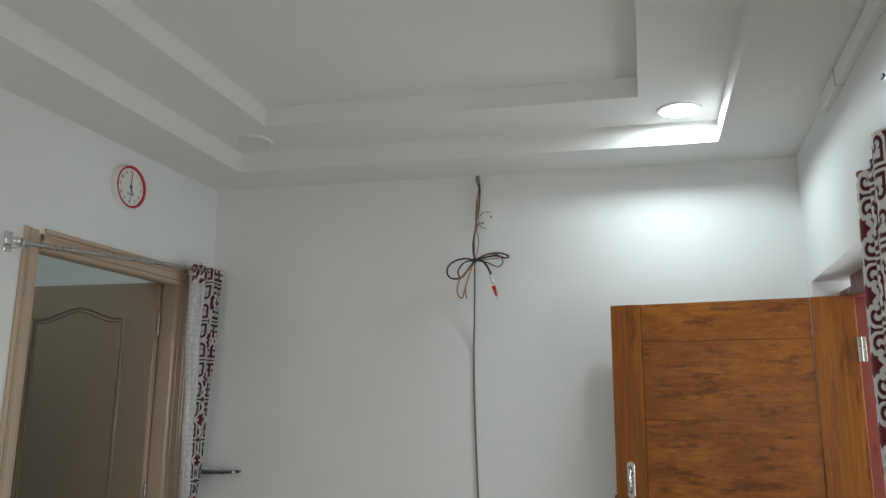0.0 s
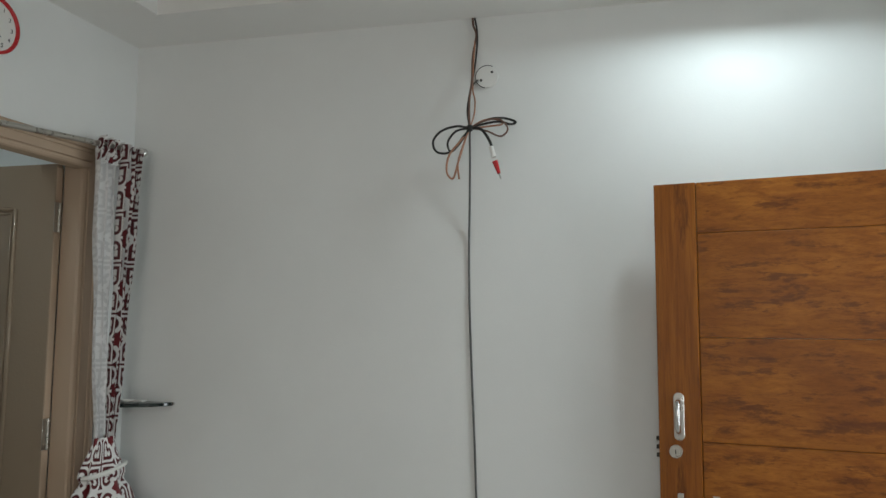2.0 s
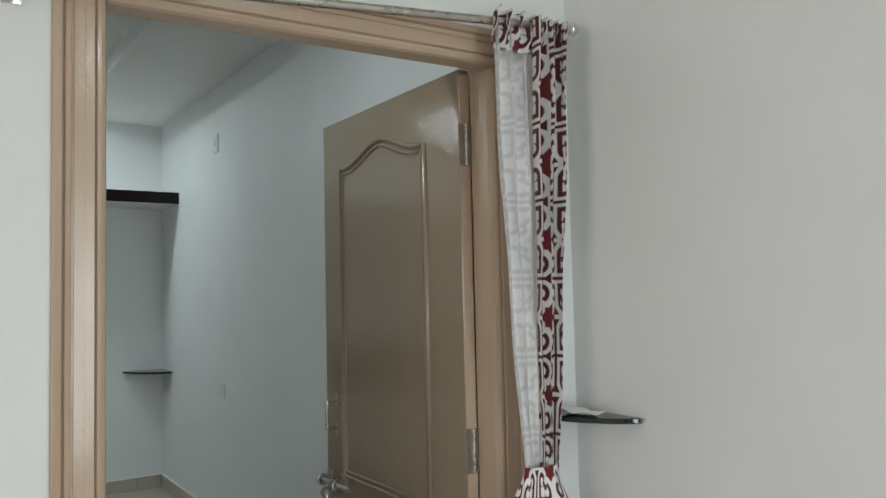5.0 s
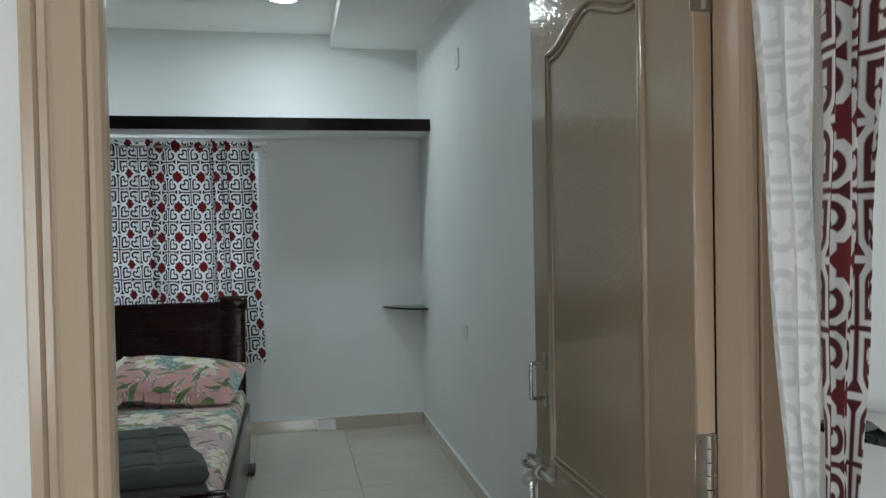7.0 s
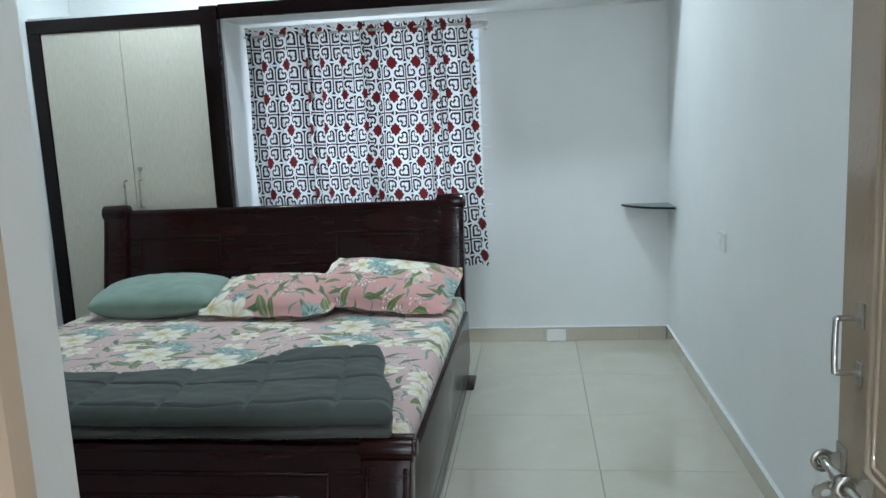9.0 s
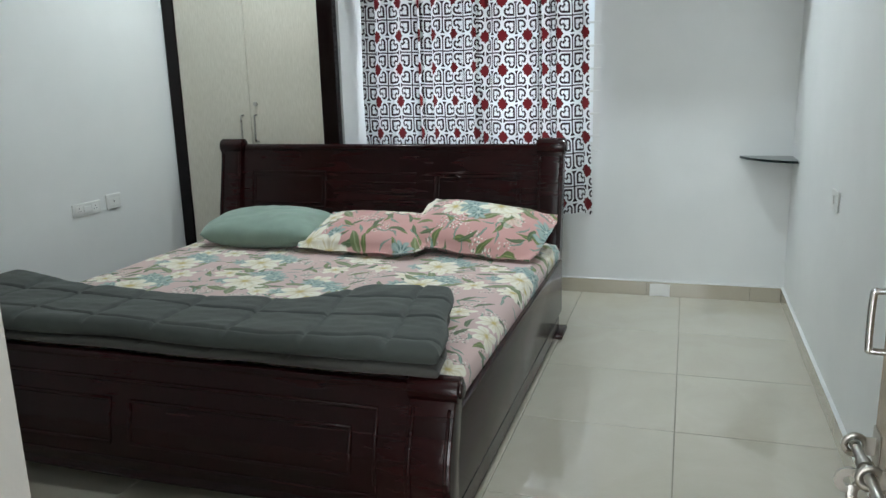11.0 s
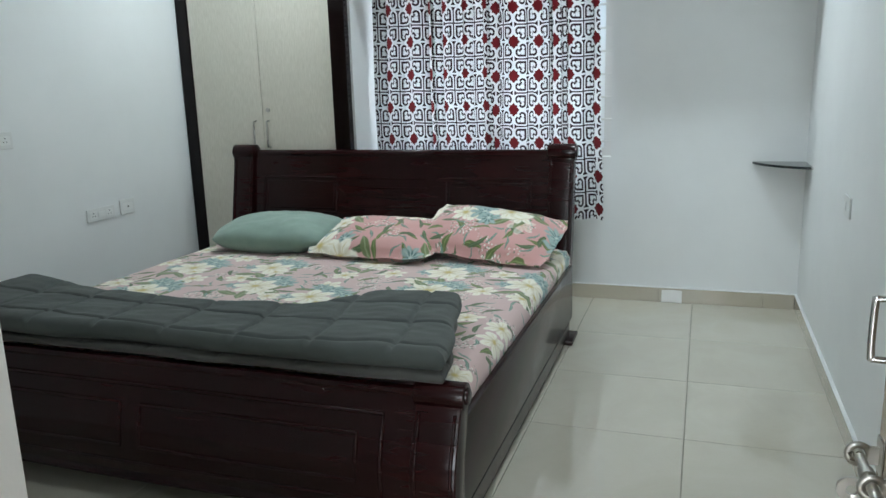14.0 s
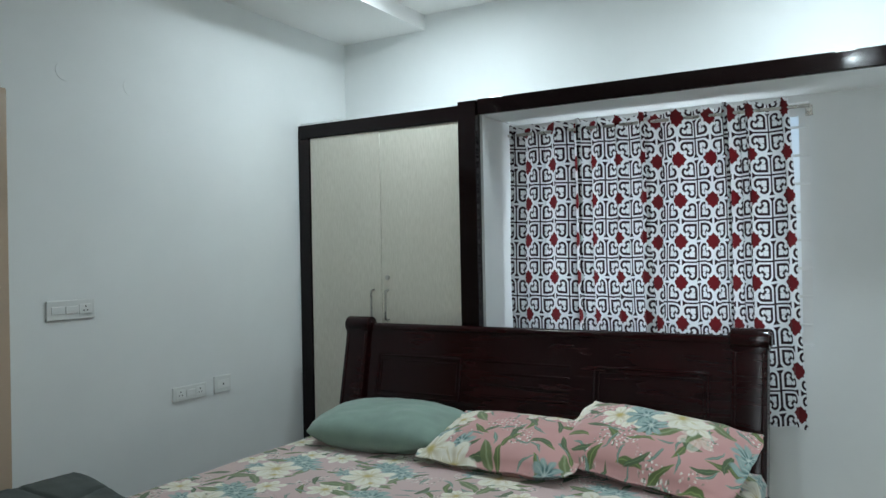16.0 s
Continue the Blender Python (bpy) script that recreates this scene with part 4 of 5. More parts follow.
# ---- mattress with its sheet ----


def mattress():
    x0, x1, y0, y1, zb, zt, r = -5.72, -3.66, 0.57, 2.645, 0.334, 0.478, 0.06
    nx, ny = 60, 60

    def edge(t, lo, hi):
        """Runs over the rounded edge: place across and drop."""
        d = t * (hi - lo + 2 * 0.15) - 0.15
        if d < 0:
            return lo + r * (1 - math.cos(min(-d / 0.15, 1) * math.pi / 2)) * 0.15 - 0.006, -d
        if d > hi - lo:
            return hi + 0.006, d - (hi - lo)
        return lo + d, 0.0

    def at(i, j):
        x, dx = edge(i, x0, x1)
        y, dy = edge(j, y0, y1)
        drop = max(dx, dy)
        # round shoulders
        inset = 0.035 * max(0.0, 1 - drop / 0.06) ** 2 if drop > 0 else 0.0
        z = zt - min(drop, 0.135)
        d_edge = min(x - x0, x1 - x, y - y0, y1 - y)
        z -= 0.022 * max(0.0, 1 - max(d_edge, 0) / 0.06) ** 2
        z += 0.006 * noise.noise((x * 5, y * 5, 0.3)) + 0.003 * noise.noise((x * 17, y * 11, 2.0))
        if drop > 0:
            w = 0.012 * noise.noise((x * 9, y * 9, z * 3))
            if dy > dx:
                y += math.copysign(w, y - 1.6)
            else:
                x += w
        return (x, y, z)

    def uv(i, j):
        return (i * (x1 - x0 + 0.3), j * (y1 - y0 + 0.3))

    return sheet(nx, ny, at, uv)


matt = thing("mattress", (-4.7, 1.6, 0.334), "thick mattress in a pink floral fitted sheet", "mattress")
part("core", boxes((-5.71, -3.68, 0.59, 2.62, 0.334, 0.43), bevel=0.03, segments=3), SHEET, matt)
part("sheet", mattress(), SHEET, matt, "pink cotton sheet with cream and teal flowers")

# ---- pillows ----


def pillow_mesh(w, d, h, frill, seed, sag=0.0, n=30):
    """A stuffed pillow w wide (y), d deep (x) and h thick, round its own centre."""
    bm = bmesh.new()
    layer = bm.loops.layers.uv.new("UVMap")
    lim = 1.0 + (0.075 if frill else 0.0)

    def surf(u, v, side):
        a, b = min(abs(u), 1.0), min(abs(v), 1.0)
        puff = max(0.0, (1 - a ** 2.4) * (1 - b ** 2.4)) ** 0.48
        pinch_u, pinch_v = 1 - 0.035 * (1 - b ** 3) - 0.07 * b ** 6, 1 - 0.03 * (1 - a ** 3) - 0.07 * a ** 6
        if not frill:
            pinch_u, pinch_v = 1 - 0.10 * b ** 4, 1 - 0.10 * a ** 4
        x, y = v * d / 2 * pinch_v, u * w / 2 * pinch_u
        wr = 0.010 * noise.noise((x * 8 + seed, y * 8, side)) + 0.006 * noise.noise((x * 22, y * 22 + seed, side))
        z = side * (h / 2 * puff + wr * puff ** 0.5)
        z += 0.008 * (a * b) ** 2 - sag * (1 - a)
        over = max(abs(u), abs(v)) - 1
        if over > 0:
            z += 0.005 * math.sin(u * 11 + v * 13 + seed) * over * 10 + 0.002 * side
        return (x, y, z)

    for side in (1, -1):
        grid = [[bm.verts.new(surf(-lim + 2 * lim * i / n, -lim + 2 * lim * j / n, side)) for j in range(n + 1)] for i in range(n + 1)]
        for i in range(n):
            for j in range(n):
                keys = [(i, j), (i + 1, j), (i + 1, j + 1), (i, j + 1)]
                if side > 0:
                    keys.reverse()
                f = bm.faces.new([grid[a][b] for a, b in keys])
                f.smooth = True
                for lp, (a, b) in zip(f.loops, keys):
                    lp[layer].uv = (seed * 1.37 + a / n * w, seed * 0.71 + b / n * d)
    bmesh.ops.remove_doubles(bm, verts=list(bm.verts), dist=0.0006)
    return bm


def pillow(at, turn, lean, roll, w, d, h, frill, seed, material, label):
    bm = pillow_mesh(w, d, h, frill, seed)
    ob = solo("pillow", bm, material, label, "pillow", "pillows on the bed")
    ob.matrix_world = pose(*at) @ pose(0, 0, 0, 0, 0, turn) @ pose(0, 0, 0, roll, lean, 0)
    return ob


pillow((-5.43, 1.045, 0.566), 5, 6, 0, 0.70, 0.46, 0.20, False, 1.0, GREEN, "plump sage green velvet pillow")
pillow((-5.38, 1.70, 0.562), -3, 14, 0, 0.68, 0.44, 0.17, True, 2.0, PILLOW, "pink floral pillow with a flat frill, lying on the sheet")
pillow((-5.44, 2.28, 0.592), -10, 20, -5, 0.71, 0.44, 0.18, True, 3.6, PILLOW, "pink floral pillow with a flat frill, overlapping its neighbour")

# ---- folded quilt ----
quilt = thing("quilt", (-4.05, 1.55, 0.47), "folded slate grey quilted comforter at the foot of the bed", "quilt")


def quilt_layer(x_back, x_front, zb, thick, y_left, y_right, seed):
    nx, ny = 120, 320

    def at(i, j, side):
        v = j
        y = y_left + (y_right(i) - y_left) * v
        xb = x_back(v)
        xf = x_front(v)
        x = xb + (xf - xb) * i
        ex = min(i, 1 - i) * (xf - xb) / 0.045
        ey = min(v, 1 - v) * 2.0 / 0.045
        e = min(ex, ey, 1.0)
        e = math.sqrt(max(0.0, 1 - (1 - e) ** 2))
        qx = abs(math.sin(math.pi * (x + 0.05 * math.sin(y * 2.3 + seed)) / 0.245))
        qy = abs(math.sin(math.pi * (y + 0.06 * math.sin(x * 4 + seed)) / 0.27))
        puff = 0.50 + 0.42 * min(1.0, 5.5 * min(qx, qy)) ** 0.6 + 0.08 * min(qx, qy)
        wr = 0.007 * noise.noise((x * 7 + seed, y * 7, 0.5)) + 0.003 * noise.noise((x * 24, y * 16 + seed, 1.5))
        base = zb - 0.004 + 0.004 * math.exp(-((v - 0.04) / 0.09) ** 2) * (1 - 0.5 * i) + 0.012 * math.exp(-((v - 0.93) / 0.10) ** 2) + 0.004 * noise.noise((x * 3, y * 3, seed))
        base += 0.034 * i ** 1.5
        mid = base + thick * 0.5
        half = thick * 0.5 * e * (puff if side > 0 else 1.0)
        return (x, y, mid + side * (half + (wr * e if side > 0 else 0)))

    bm = bmesh.new()
    for side in (1, -1):
        grid = [[bm.verts.new(at(a / nx, b / ny, side)) for b in range(ny + 1)] for a in range(nx + 1)]
        for a in range(nx):
            for b in range(ny):
                keys = [grid[a][b], grid[a + 1][b], grid[a + 1][b + 1], grid[a][b + 1]]
                bm.faces.new(keys if side > 0 else keys[::-1]).smooth = True
    bmesh.ops.remove_doubles(bm, verts=list(bm.verts), dist=0.0005)
    return bm


def back_line(v):
    y = 0.52 + 2.1 * v
    k = min(max((y - 2.02) / 0.26, 0.0), 1.0)
    s = min(max((y - 0.60) / 0.7, 0.0), 1.0)
    return -4.20 + 0.13 * s * s * (3 - 2 * s) - 0.24 * k * k * (3 - 2 * k) + 0.012 * math.sin(y * 9)


def front_line(v):
    return -3.590 + 0.010 * math.sin(v * 9) + 0.006 * math.sin(v * 23)


def right_line(i):
    return 2.475 + 0.19 * i + 0.008 * math.sin(i * 11)


part("lower_fold", quilt_layer(lambda v: back_line(v) + 0.05, lambda v: front_line(v) - 0.012 + 0.008 * math.sin(v * 15), 0.486, 0.044, 0.52, lambda i: right_line(i) - 0.004, 2.0), FLEECE, quilt, "grey fleece lining folded under")
part("upper_fold", quilt_layer(back_line, front_line, 0.528, 0.072, 0.50, right_line, 0.0), QUILT, quilt)

# ---- wardrobe ----
wardrobe = thing("wardrobe", (-6.2, 0.66, 0), "built-in wardrobe with cream doors and a dark frame", "wardrobe")
FX = -5.958
part("stile", boxes((-6.42, FX, BED_S + 0.003, 0.16, 0.0, 2.055), bevel=0.003), DARK, wardrobe)
part("top_rail", boxes((FX - 0.03, FX, BED_S + 0.003, 1.168, 2.057, 2.135), bevel=0.003), DARK, wardrobe)
part("stile", boxes((-5.998, FX + 0.014, 1.168, 1.272, 0.0, 2.15), bevel=0.003), DARK, wardrobe)
for y0, y1, hy in ((0.163, 0.655, 0.605), (0.659, 1.165, 0.70)):
    d = part("door", boxes((FX - 0.03, FX - 0.008, y0, y1, 0.06, 2.053), bevel=0.0015, segments=1), CREAM, wardrobe, "cream woven-look laminate door")
    grip = curve_points([(FX - 0.008, hy, 1.168), (FX + 0.018, hy, 1.164), (FX + 0.024, hy, 1.15), (FX + 0.024, hy, 1.02), (FX + 0.018, hy, 1.006), (FX - 0.008, hy, 1.002)], 5)
    part("handle", tube(bmesh.new(), grip, 0.006, 10), STEEL, d, "slim steel handle", 60)
    if hy > 0.65:
        bm = bmesh.new()
        rod(bm, (FX - 0.008, 0.70, 1.236), (FX + 0.004, 0.70, 1.236), 0.013, 20)
        part("lock", bm, STEEL, d, "round steel lock", 40)
part("plinth", boxes((FX - 0.03, FX - 0.012, 0.163, 1.165, 0.0, 0.055)), DARK, wardrobe)

# ---- window curtain of the bedroom ----
win_curtain = thing("window_curtain", (-6.29, 2.05, 0.53), "white printed curtain with dark hearts and red diamonds over the window", "curtain")
RX, RZ = -6.29, 2.003
bm = bmesh.new()
rod(bm, (RX, 1.295, RZ), (RX, 2.80, RZ), 0.0085, 14)
part("rail", bm, STEEL, win_curtain, "thin steel curtain rod", 40)
for yy in (1.31, 2.785):
    bm = boxes((BED_W, BED_W + 0.006, yy - 0.016, yy + 0.016, RZ - 0.025, RZ + 0.025), (BED_W + 0.006, RX + 0.012, yy - 0.006, yy + 0.006, RZ - 0.008, RZ + 0.004), bevel=0.002)
    part("bracket", bm, STEEL, win_curtain)


def drape(y0, y1, z0, z1, folds, amp, seed, slant=0.0, stars=(), lift=0.0, nu=180, nv=40):
    """A hanging curtain with S-shaped folds."""
    def at(i, j):
        z = z0 + (z1 - z0) * j
        grow = 0.65 + 0.35 * j
        ph = 2 * math.pi * folds * (i + 0.030 * math.sin(i * 9 + seed) + 0.012 * math.sin(i * 23 + seed * 3)) + 0.25 * math.sin((1 - j) * 3 + i * 5 + seed) * (1 - j)
        deep = 0.45 + 0.55 * (0.5 + 0.5 * math.sin(i * 13.0 + seed * 5))
        x = RX + amp * grow * deep * math.sin(ph) + 0.006 * math.sin(j * 5 + i * 6)
        y = y0 + (y1 - y0) * i + slant * (1 - j) * i + 0.021 * deep * math.sin(2 * ph + 0.5) * grow + 0.004 * math.sin(j * 9 + seed)
        return (x, y, z + 0.006 * math.sin(ph + seed) * (1 - j) + (0.012 * math.sin(ph) if j > 0.97 else 0))
    run = [0.0]
    for k in range(nu):
        p, q = Vector(at(k / nu, 0.6)), Vector(at((k + 1) / nu, 0.6))
        run.append(run[-1] + (q - p).length)
    # four repeats of the print lie between two columns of stars
    ra, rb = (run[round((y - y0) / (y1 - y0) * nu)] for y in stars)
    return sheet(nu, nv, at, lambda i, j: (0.8 * (run[round(i * nu)] - ra) / (rb - ra), z0 + (z1 - z0) * j - lift))


part("panel", drape(1.318, 2.07, 0.545, 2.042, 6.5, 0.040, 0.33, 0.03, (1.545, 2.038), 0.025), CURTAIN_LIT, win_curtain)
part("panel", drape(2.045, 2.715, 0.535, 2.042, 5.5, 0.040, 1.21, 0.045, (2.225, 2.70), 0.0), CURTAIN_LIT, win_curtain)

# ---- wall fittings of the bedroom ----


def socket_holes(bm, x, z, y):
    for dx, dz, r in ((0, 0.011, 0.0035), (-0.009, -0.006, 0.0028), (0.009, -0.006, 0.0028)):
        rod(bm, (x + dx, y, z + dz), (x + dx, y + 0.0008, z + dz), r, 10)


def plate(x0, x1, z0, z1, modules, label):
    """A modular wall plate on the south wall; modules lists 's' for a switch, 'p' for a socket, 'd' for a dot."""
    t = thing("switch_plate", ((x0 + x1) / 2, BED_S, z0), label, "switch plate", "wall plates beside the bed")
    y = BED_S
    part("base", boxes((x0, x1, y, y + 0.010, z0, z1), bevel=0.004), PLATE, t)
    n = len(modules)
    w = (x1 - x0 - 0.03) / n
    for k, kind in enumerate(modules):
        a = x1 - 0.015 - (k + 1) * w
        c = a + w / 2
        zc = (z0 + z1) / 2
        if kind == "s":
            part("rocker", boxes((a + 0.003, a + w - 0.003, y + 0.010, y + 0.0145, zc - 0.016, zc + 0.016), bevel=0.002), WHITE, t)
        else:
            part("insert", boxes((a + 0.002, a + w - 0.002, y + 0.010, y + 0.012, zc - 0.022, zc + 0.022), bevel=0.001, segments=1), WHITE, t)
            bm = bmesh.new()
            if kind == "p":
                socket_holes(bm, c, zc, y + 0.012)
            else:
                rod(bm, (c, y + 0.012, zc), (c, y + 0.0128, zc), 0.005, 12)
            part("hole", bm, BLACK, t)


plate(-4.593, -4.37, 1.113, 1.197, "ssp", "white switch plate with two switches and a socket")
plate(-5.218, -5.005, 0.662, 0.735, "psp", "white plate with two sockets and a switch")
plate(-5.385, -5.268, 0.664, 0.752, "d", "small white aerial outlet plate")
for cx, cz in ((-4.80, 2.16), (-4.47, 2.17)):
    bm = bmesh.new()
    rod(bm, (cx, BED_S, cz), (cx, BED_S + 0.003, cz), 0.04, 28)
    solo("cover_plate", bm, WALL, "round painted-over conduit cover on the wall", "cover plate", "", 40)
for cx, cz, w, hgt in ((-5.035, 0.842, 0.13, 0.085), (-5.11, 2.36, 0.085, 0.11)):
    t = thing("wall_plate", (cx, BED_N, cz - hgt / 2), "white painted wall plate with a small switch", "switch plate")
    part("base", boxes((cx - w / 2, cx + w / 2, BED_N - 0.009, BED_N, cz - hgt / 2, cz + hgt / 2), bevel=0.004), PLATE, t)
    part("rocker", boxes((cx - w * 0.3, cx - w * 0.02, BED_N - 0.013, BED_N - 0.009, cz - 0.018, cz + 0.018), bevel=0.002), WHITE, t)


def corner_shelf(cx, cy, z, r, sy, label, ry=0.0):
    """A quarter-round glass shelf in a corner; sy is the way in which the other wall runs."""
    t = thing("corner_shelf", (cx, cy, z), label, "shelf", "corner shelves")
    ry = ry or r
    pts = [(cx + 0.001, cy + sy * 0.001)]
    n = 20
    for k in range(n + 1):
        a = math.pi / 2 * k / n
        bulge = 1 - 0.10 * math.sin(2 * a)
        pts.append((cx + 0.001 + r * bulge * math.cos(a), cy + sy * (0.001 + ry * bulge * math.sin(a))))
    bm = prism(bmesh.new(), pts, z - 0.014, z, "z")
    part("pane", soften(bm, 0.002, 1), GLASS_EDGE, t, "dark tinted glass")
    for px, py in ((cx + r * 0.62, cy), (cx, cy + sy * ry * 0.62)):
        if px > cx:
            spec = (px - 0.012, px + 0.012, min(cy, cy + sy * 0.02), max(cy, cy + sy * 0.02), z - 0.022, z - 0.014)
        else:
            spec = (cx, cx + 0.02, py - 0.012, py + 0.012, z - 0.022, z - 0.014)
        part("clip", boxes(spec, bevel=0.002), CHROME, t)
    bm = bmesh.new()
    rod(bm, (cx + r - 0.004, cy + sy * 0.004, z - 0.005), (cx + r + 0.008, cy + sy * 0.004, z - 0.005), 0.006, 10)
    part("end_cap", bm, CHROME, t)


corner_shelf(BED_W, BED_N, 0.876, 0.285, -1, "quarter-round dark glass corner shelf in the bedroom")

# slip of paper leaning on the skirting
bm = sheet(6, 3, lambda i, j: (BED_W + 0.018 + 0.012 * (1 - j), 3.11 + 0.12 * i, 0.006 + 0.075 * j + 0.004 * math.sin(i * 3)))
solo("paper_slip", bm, PAPER, "folded white slip of paper leaning on the skirting", "paper")

# ---- ceiling lights ----


def ceiling_light(x, y, z, on, label):
    t = thing("ceiling_light", (x, y, z), label, "ceiling light", "recessed round ceiling lights")
    bm = bmesh.new()
    n = 36
    prof = ((0.098, 0.0), (0.097, -0.005), (0.090, -0.009), (0.082, -0.007), (0.080, -0.001))
    rings = [[bm.verts.new((x + r * math.cos(2 * math.pi * k / n), y + r * math.sin(2 * math.pi * k / n), z + dz)) for k in range(n)] for r, dz in prof]
    for a, b in zip(rings, rings[1:]):
        for k in range(n):
            bm.faces.new((a[k], a[(k + 1) % n], b[(k + 1) % n], b[k]))
    part("rim", bm, WHITE, t, "", 40)
    bm = bmesh.new()
    rod(bm, (x, y, z - 0.003), (x, y, z - 0.005), 0.0805, 36)
    part("diffuser", bm, DIFFUSER_ON if on else DIFFUSER_OFF, t)


for lx, ly, watts in BED_LAMPS:
    ceiling_light(lx, ly, 2.815, True, "lit round recessed ceiling light in the bedroom")
ceiling_light(0.462, 3.423, z2, True, "lit round recessed ceiling light in the tray ceiling")
ceiling_light(-1.568, 3.421, z2, False, "unlit round recessed ceiling light in the tray ceiling")

# ---- living room things ----
# wall clock
clock = thing("wall_clock", (WEST, 3.135, 2.29), "round wall clock with a red rim and white dial", "clock")
CY, CZ, CR = 3.135, 2.408, 0.104
n = 48


def clock_ring(name, prof, material, label):
    bm = bmesh.new()
    rings = [[bm.verts.new((WEST + dx, CY + r * math.cos(2 * math.pi * k / n), CZ + r * math.sin(2 * math.pi * k / n))) for k in range(n)] for r, dx in prof]
    for a, b in zip(rings, rings[1:]):
        for k in range(n):
            bm.faces.new((a[k], a[(k + 1) % n], b[(k + 1) % n], b[k]))
    part(name, bm, material, clock, label, 40)


clock_ring("case", ((CR, 0.0), (CR, 0.026), (CR - 0.004, 0.029)), WHITE, "white plastic case")
clock_ring("rim", ((CR - 0.004, 0.029), (CR - 0.007, 0.0325), (CR - 0.013, 0.030), (CR - 0.016, 0.022)), RED, "thin red ring")
bm = bmesh.new()
rod(bm, (WEST, CY, CZ), (WEST + 0.0225, CY, CZ), CR - 0.0155, 48)
dial = part("dial", bm, PAPER, clock, "white dial", 40)


def writing(body, m, size, material, parent, name="numeral"):
    data = bpy.data.curves.new("text", "FONT")
    data.body, data.size, data.align_x, data.align_y, data.extrude = body, size, "CENTER", "CENTER", 0.0004
    tmp = bpy.data.objects.new("text", data)
    scene.collection.objects.link(tmp)
    mesh = bpy.data.meshes.new_from_object(tmp.evaluated_get(bpy.context.evaluated_depsgraph_get()))
    bpy.data.objects.remove(tmp)
    mesh.materials.append(material)
    mesh.transform(m)
    ob = new(name, mesh)
    ob.parent = parent
    ob.matrix_parent_inverse = parent.matrix_world.inverted()
    return ob


for k in range(1, 13):
    a = radians(90 - 30 * k)
    # the dial faces +x, its right hand is -y... seen from the room, +y is to the right
    m = pose(WEST + 0.0235, CY + 0.071 * math.cos(a), CZ + 0.071 * math.sin(a), 90, 0, 90)
    writing(str(k), m, 0.021, BLACK, dial)
for name, deg, length, wid in (("hour_hand", 150, 0.042, 0.005), ("minute_hand", 2, 0.062, 0.004), ("second_hand", 178, 0.066, 0.0015)):
    a = radians(90 - deg)
    bm = boxes((0.0, 0.0012, -wid / 2, wid / 2, -0.010, length), bevel=0.0004, segments=1)
    bm.transform(pose(WEST + 0.025, CY, CZ, -deg, 0, 0))
    part(name, bm, BLACK, dial)
bm = bmesh.new()
rod(bm, (WEST + 0.022, CY, CZ), (WEST + 0.029, CY, CZ), 0.005, 14)
part("hub", bm, BLACK, dial)
part("mark", boxes((WEST + 0.0225, WEST + 0.0231, CY - 0.02, CY + 0.03, CZ - 0.036, CZ - 0.030)), GREYLINE, dial)

skew(clock)

# curtain rods over the bedroom door
rails = thing("curtain_rod", (-1.94, 3.1, 2.03), "dull steel curtain rod with ball ends above the door", "curtain rod")


def sloping(y):
    return 2.000 + (y - 2.40) * 0.082


for x, dz in ((-1.93, 0.0),):
    bm = bmesh.new()
    rod(bm, (x, 2.49, sloping(2.49) + dz), (x, 3.80, sloping(3.80) + dz), 0.0105, 18)
    part("rod", bm, STEEL, rails, "", 40)
    for yy, s in ((2.49, -1), (3.80, 1)):
        bm = bmesh.new()
        rod(bm, (x, yy, sloping(yy) + dz), (x, yy + s * 0.012, sloping(yy) + dz), 0.017, 18)
        ball(bm, (x, yy + s * 0.028, sloping(yy) + dz), 0.0185)
        part("finial", bm, CHROME, rails, "", 50)
for yy in (2.515, 3.765):
    bm = boxes((WEST, WEST + 0.006, yy - 0.018, yy + 0.018, sloping(yy) - 0.03, sloping(yy) + 0.05), (WEST + 0.006, -1.917, yy - 0.006, yy + 0.006, sloping(yy) - 0.018, sloping(yy) - 0.012), bevel=0.002)
    part("bracket", bm, CHROME, rails, "", 40)

skew(rails)

# gathered curtain beside the door, tied in a knot
tied = thing("door_curtain", (-1.94, 3.69, 0.45), "printed maroon and white curtain gathered and tied beside the door", "curtain")


def gathered(t0, t1, z0, z1, folds, amp, seed, wide, x_off, nu=90, nv=44, stretch=3.0):
    """Folds hanging between shares t0 and t1 of the gather's width, which wide(j) gives as two y values."""
    def at(i, j):
        z = z0 + (z1 - z0) * j
        ya, yb = wide(j)
        t = t0 + (t1 - t0) * i
        ph = 2 * math.pi * folds * i + seed + 0.5 * math.sin(j * 3 + seed)
        x = -1.945 + x_off * (0.4 + 0.6 * j) + amp * (0.45 + 0.55 * j) * math.sin(ph) + 0.004 * math.sin(j * 14 + i * 6)
        y = ya + (yb - ya) * t + 0.010 * math.cos(ph) * (0.4 + 0.6 * j)
        return (x, y, z)
    return sheet(nu, nv, at, lambda i, j: (seed + i * (t1 - t0) * 0.2 * stretch, j * (z1 - z0)))


def upper_width(j):
    k = max(0.0, 1 - j)
    return 3.572 + 0.068 * k ** 1.3, 3.788 - 0.045 * k ** 1.3


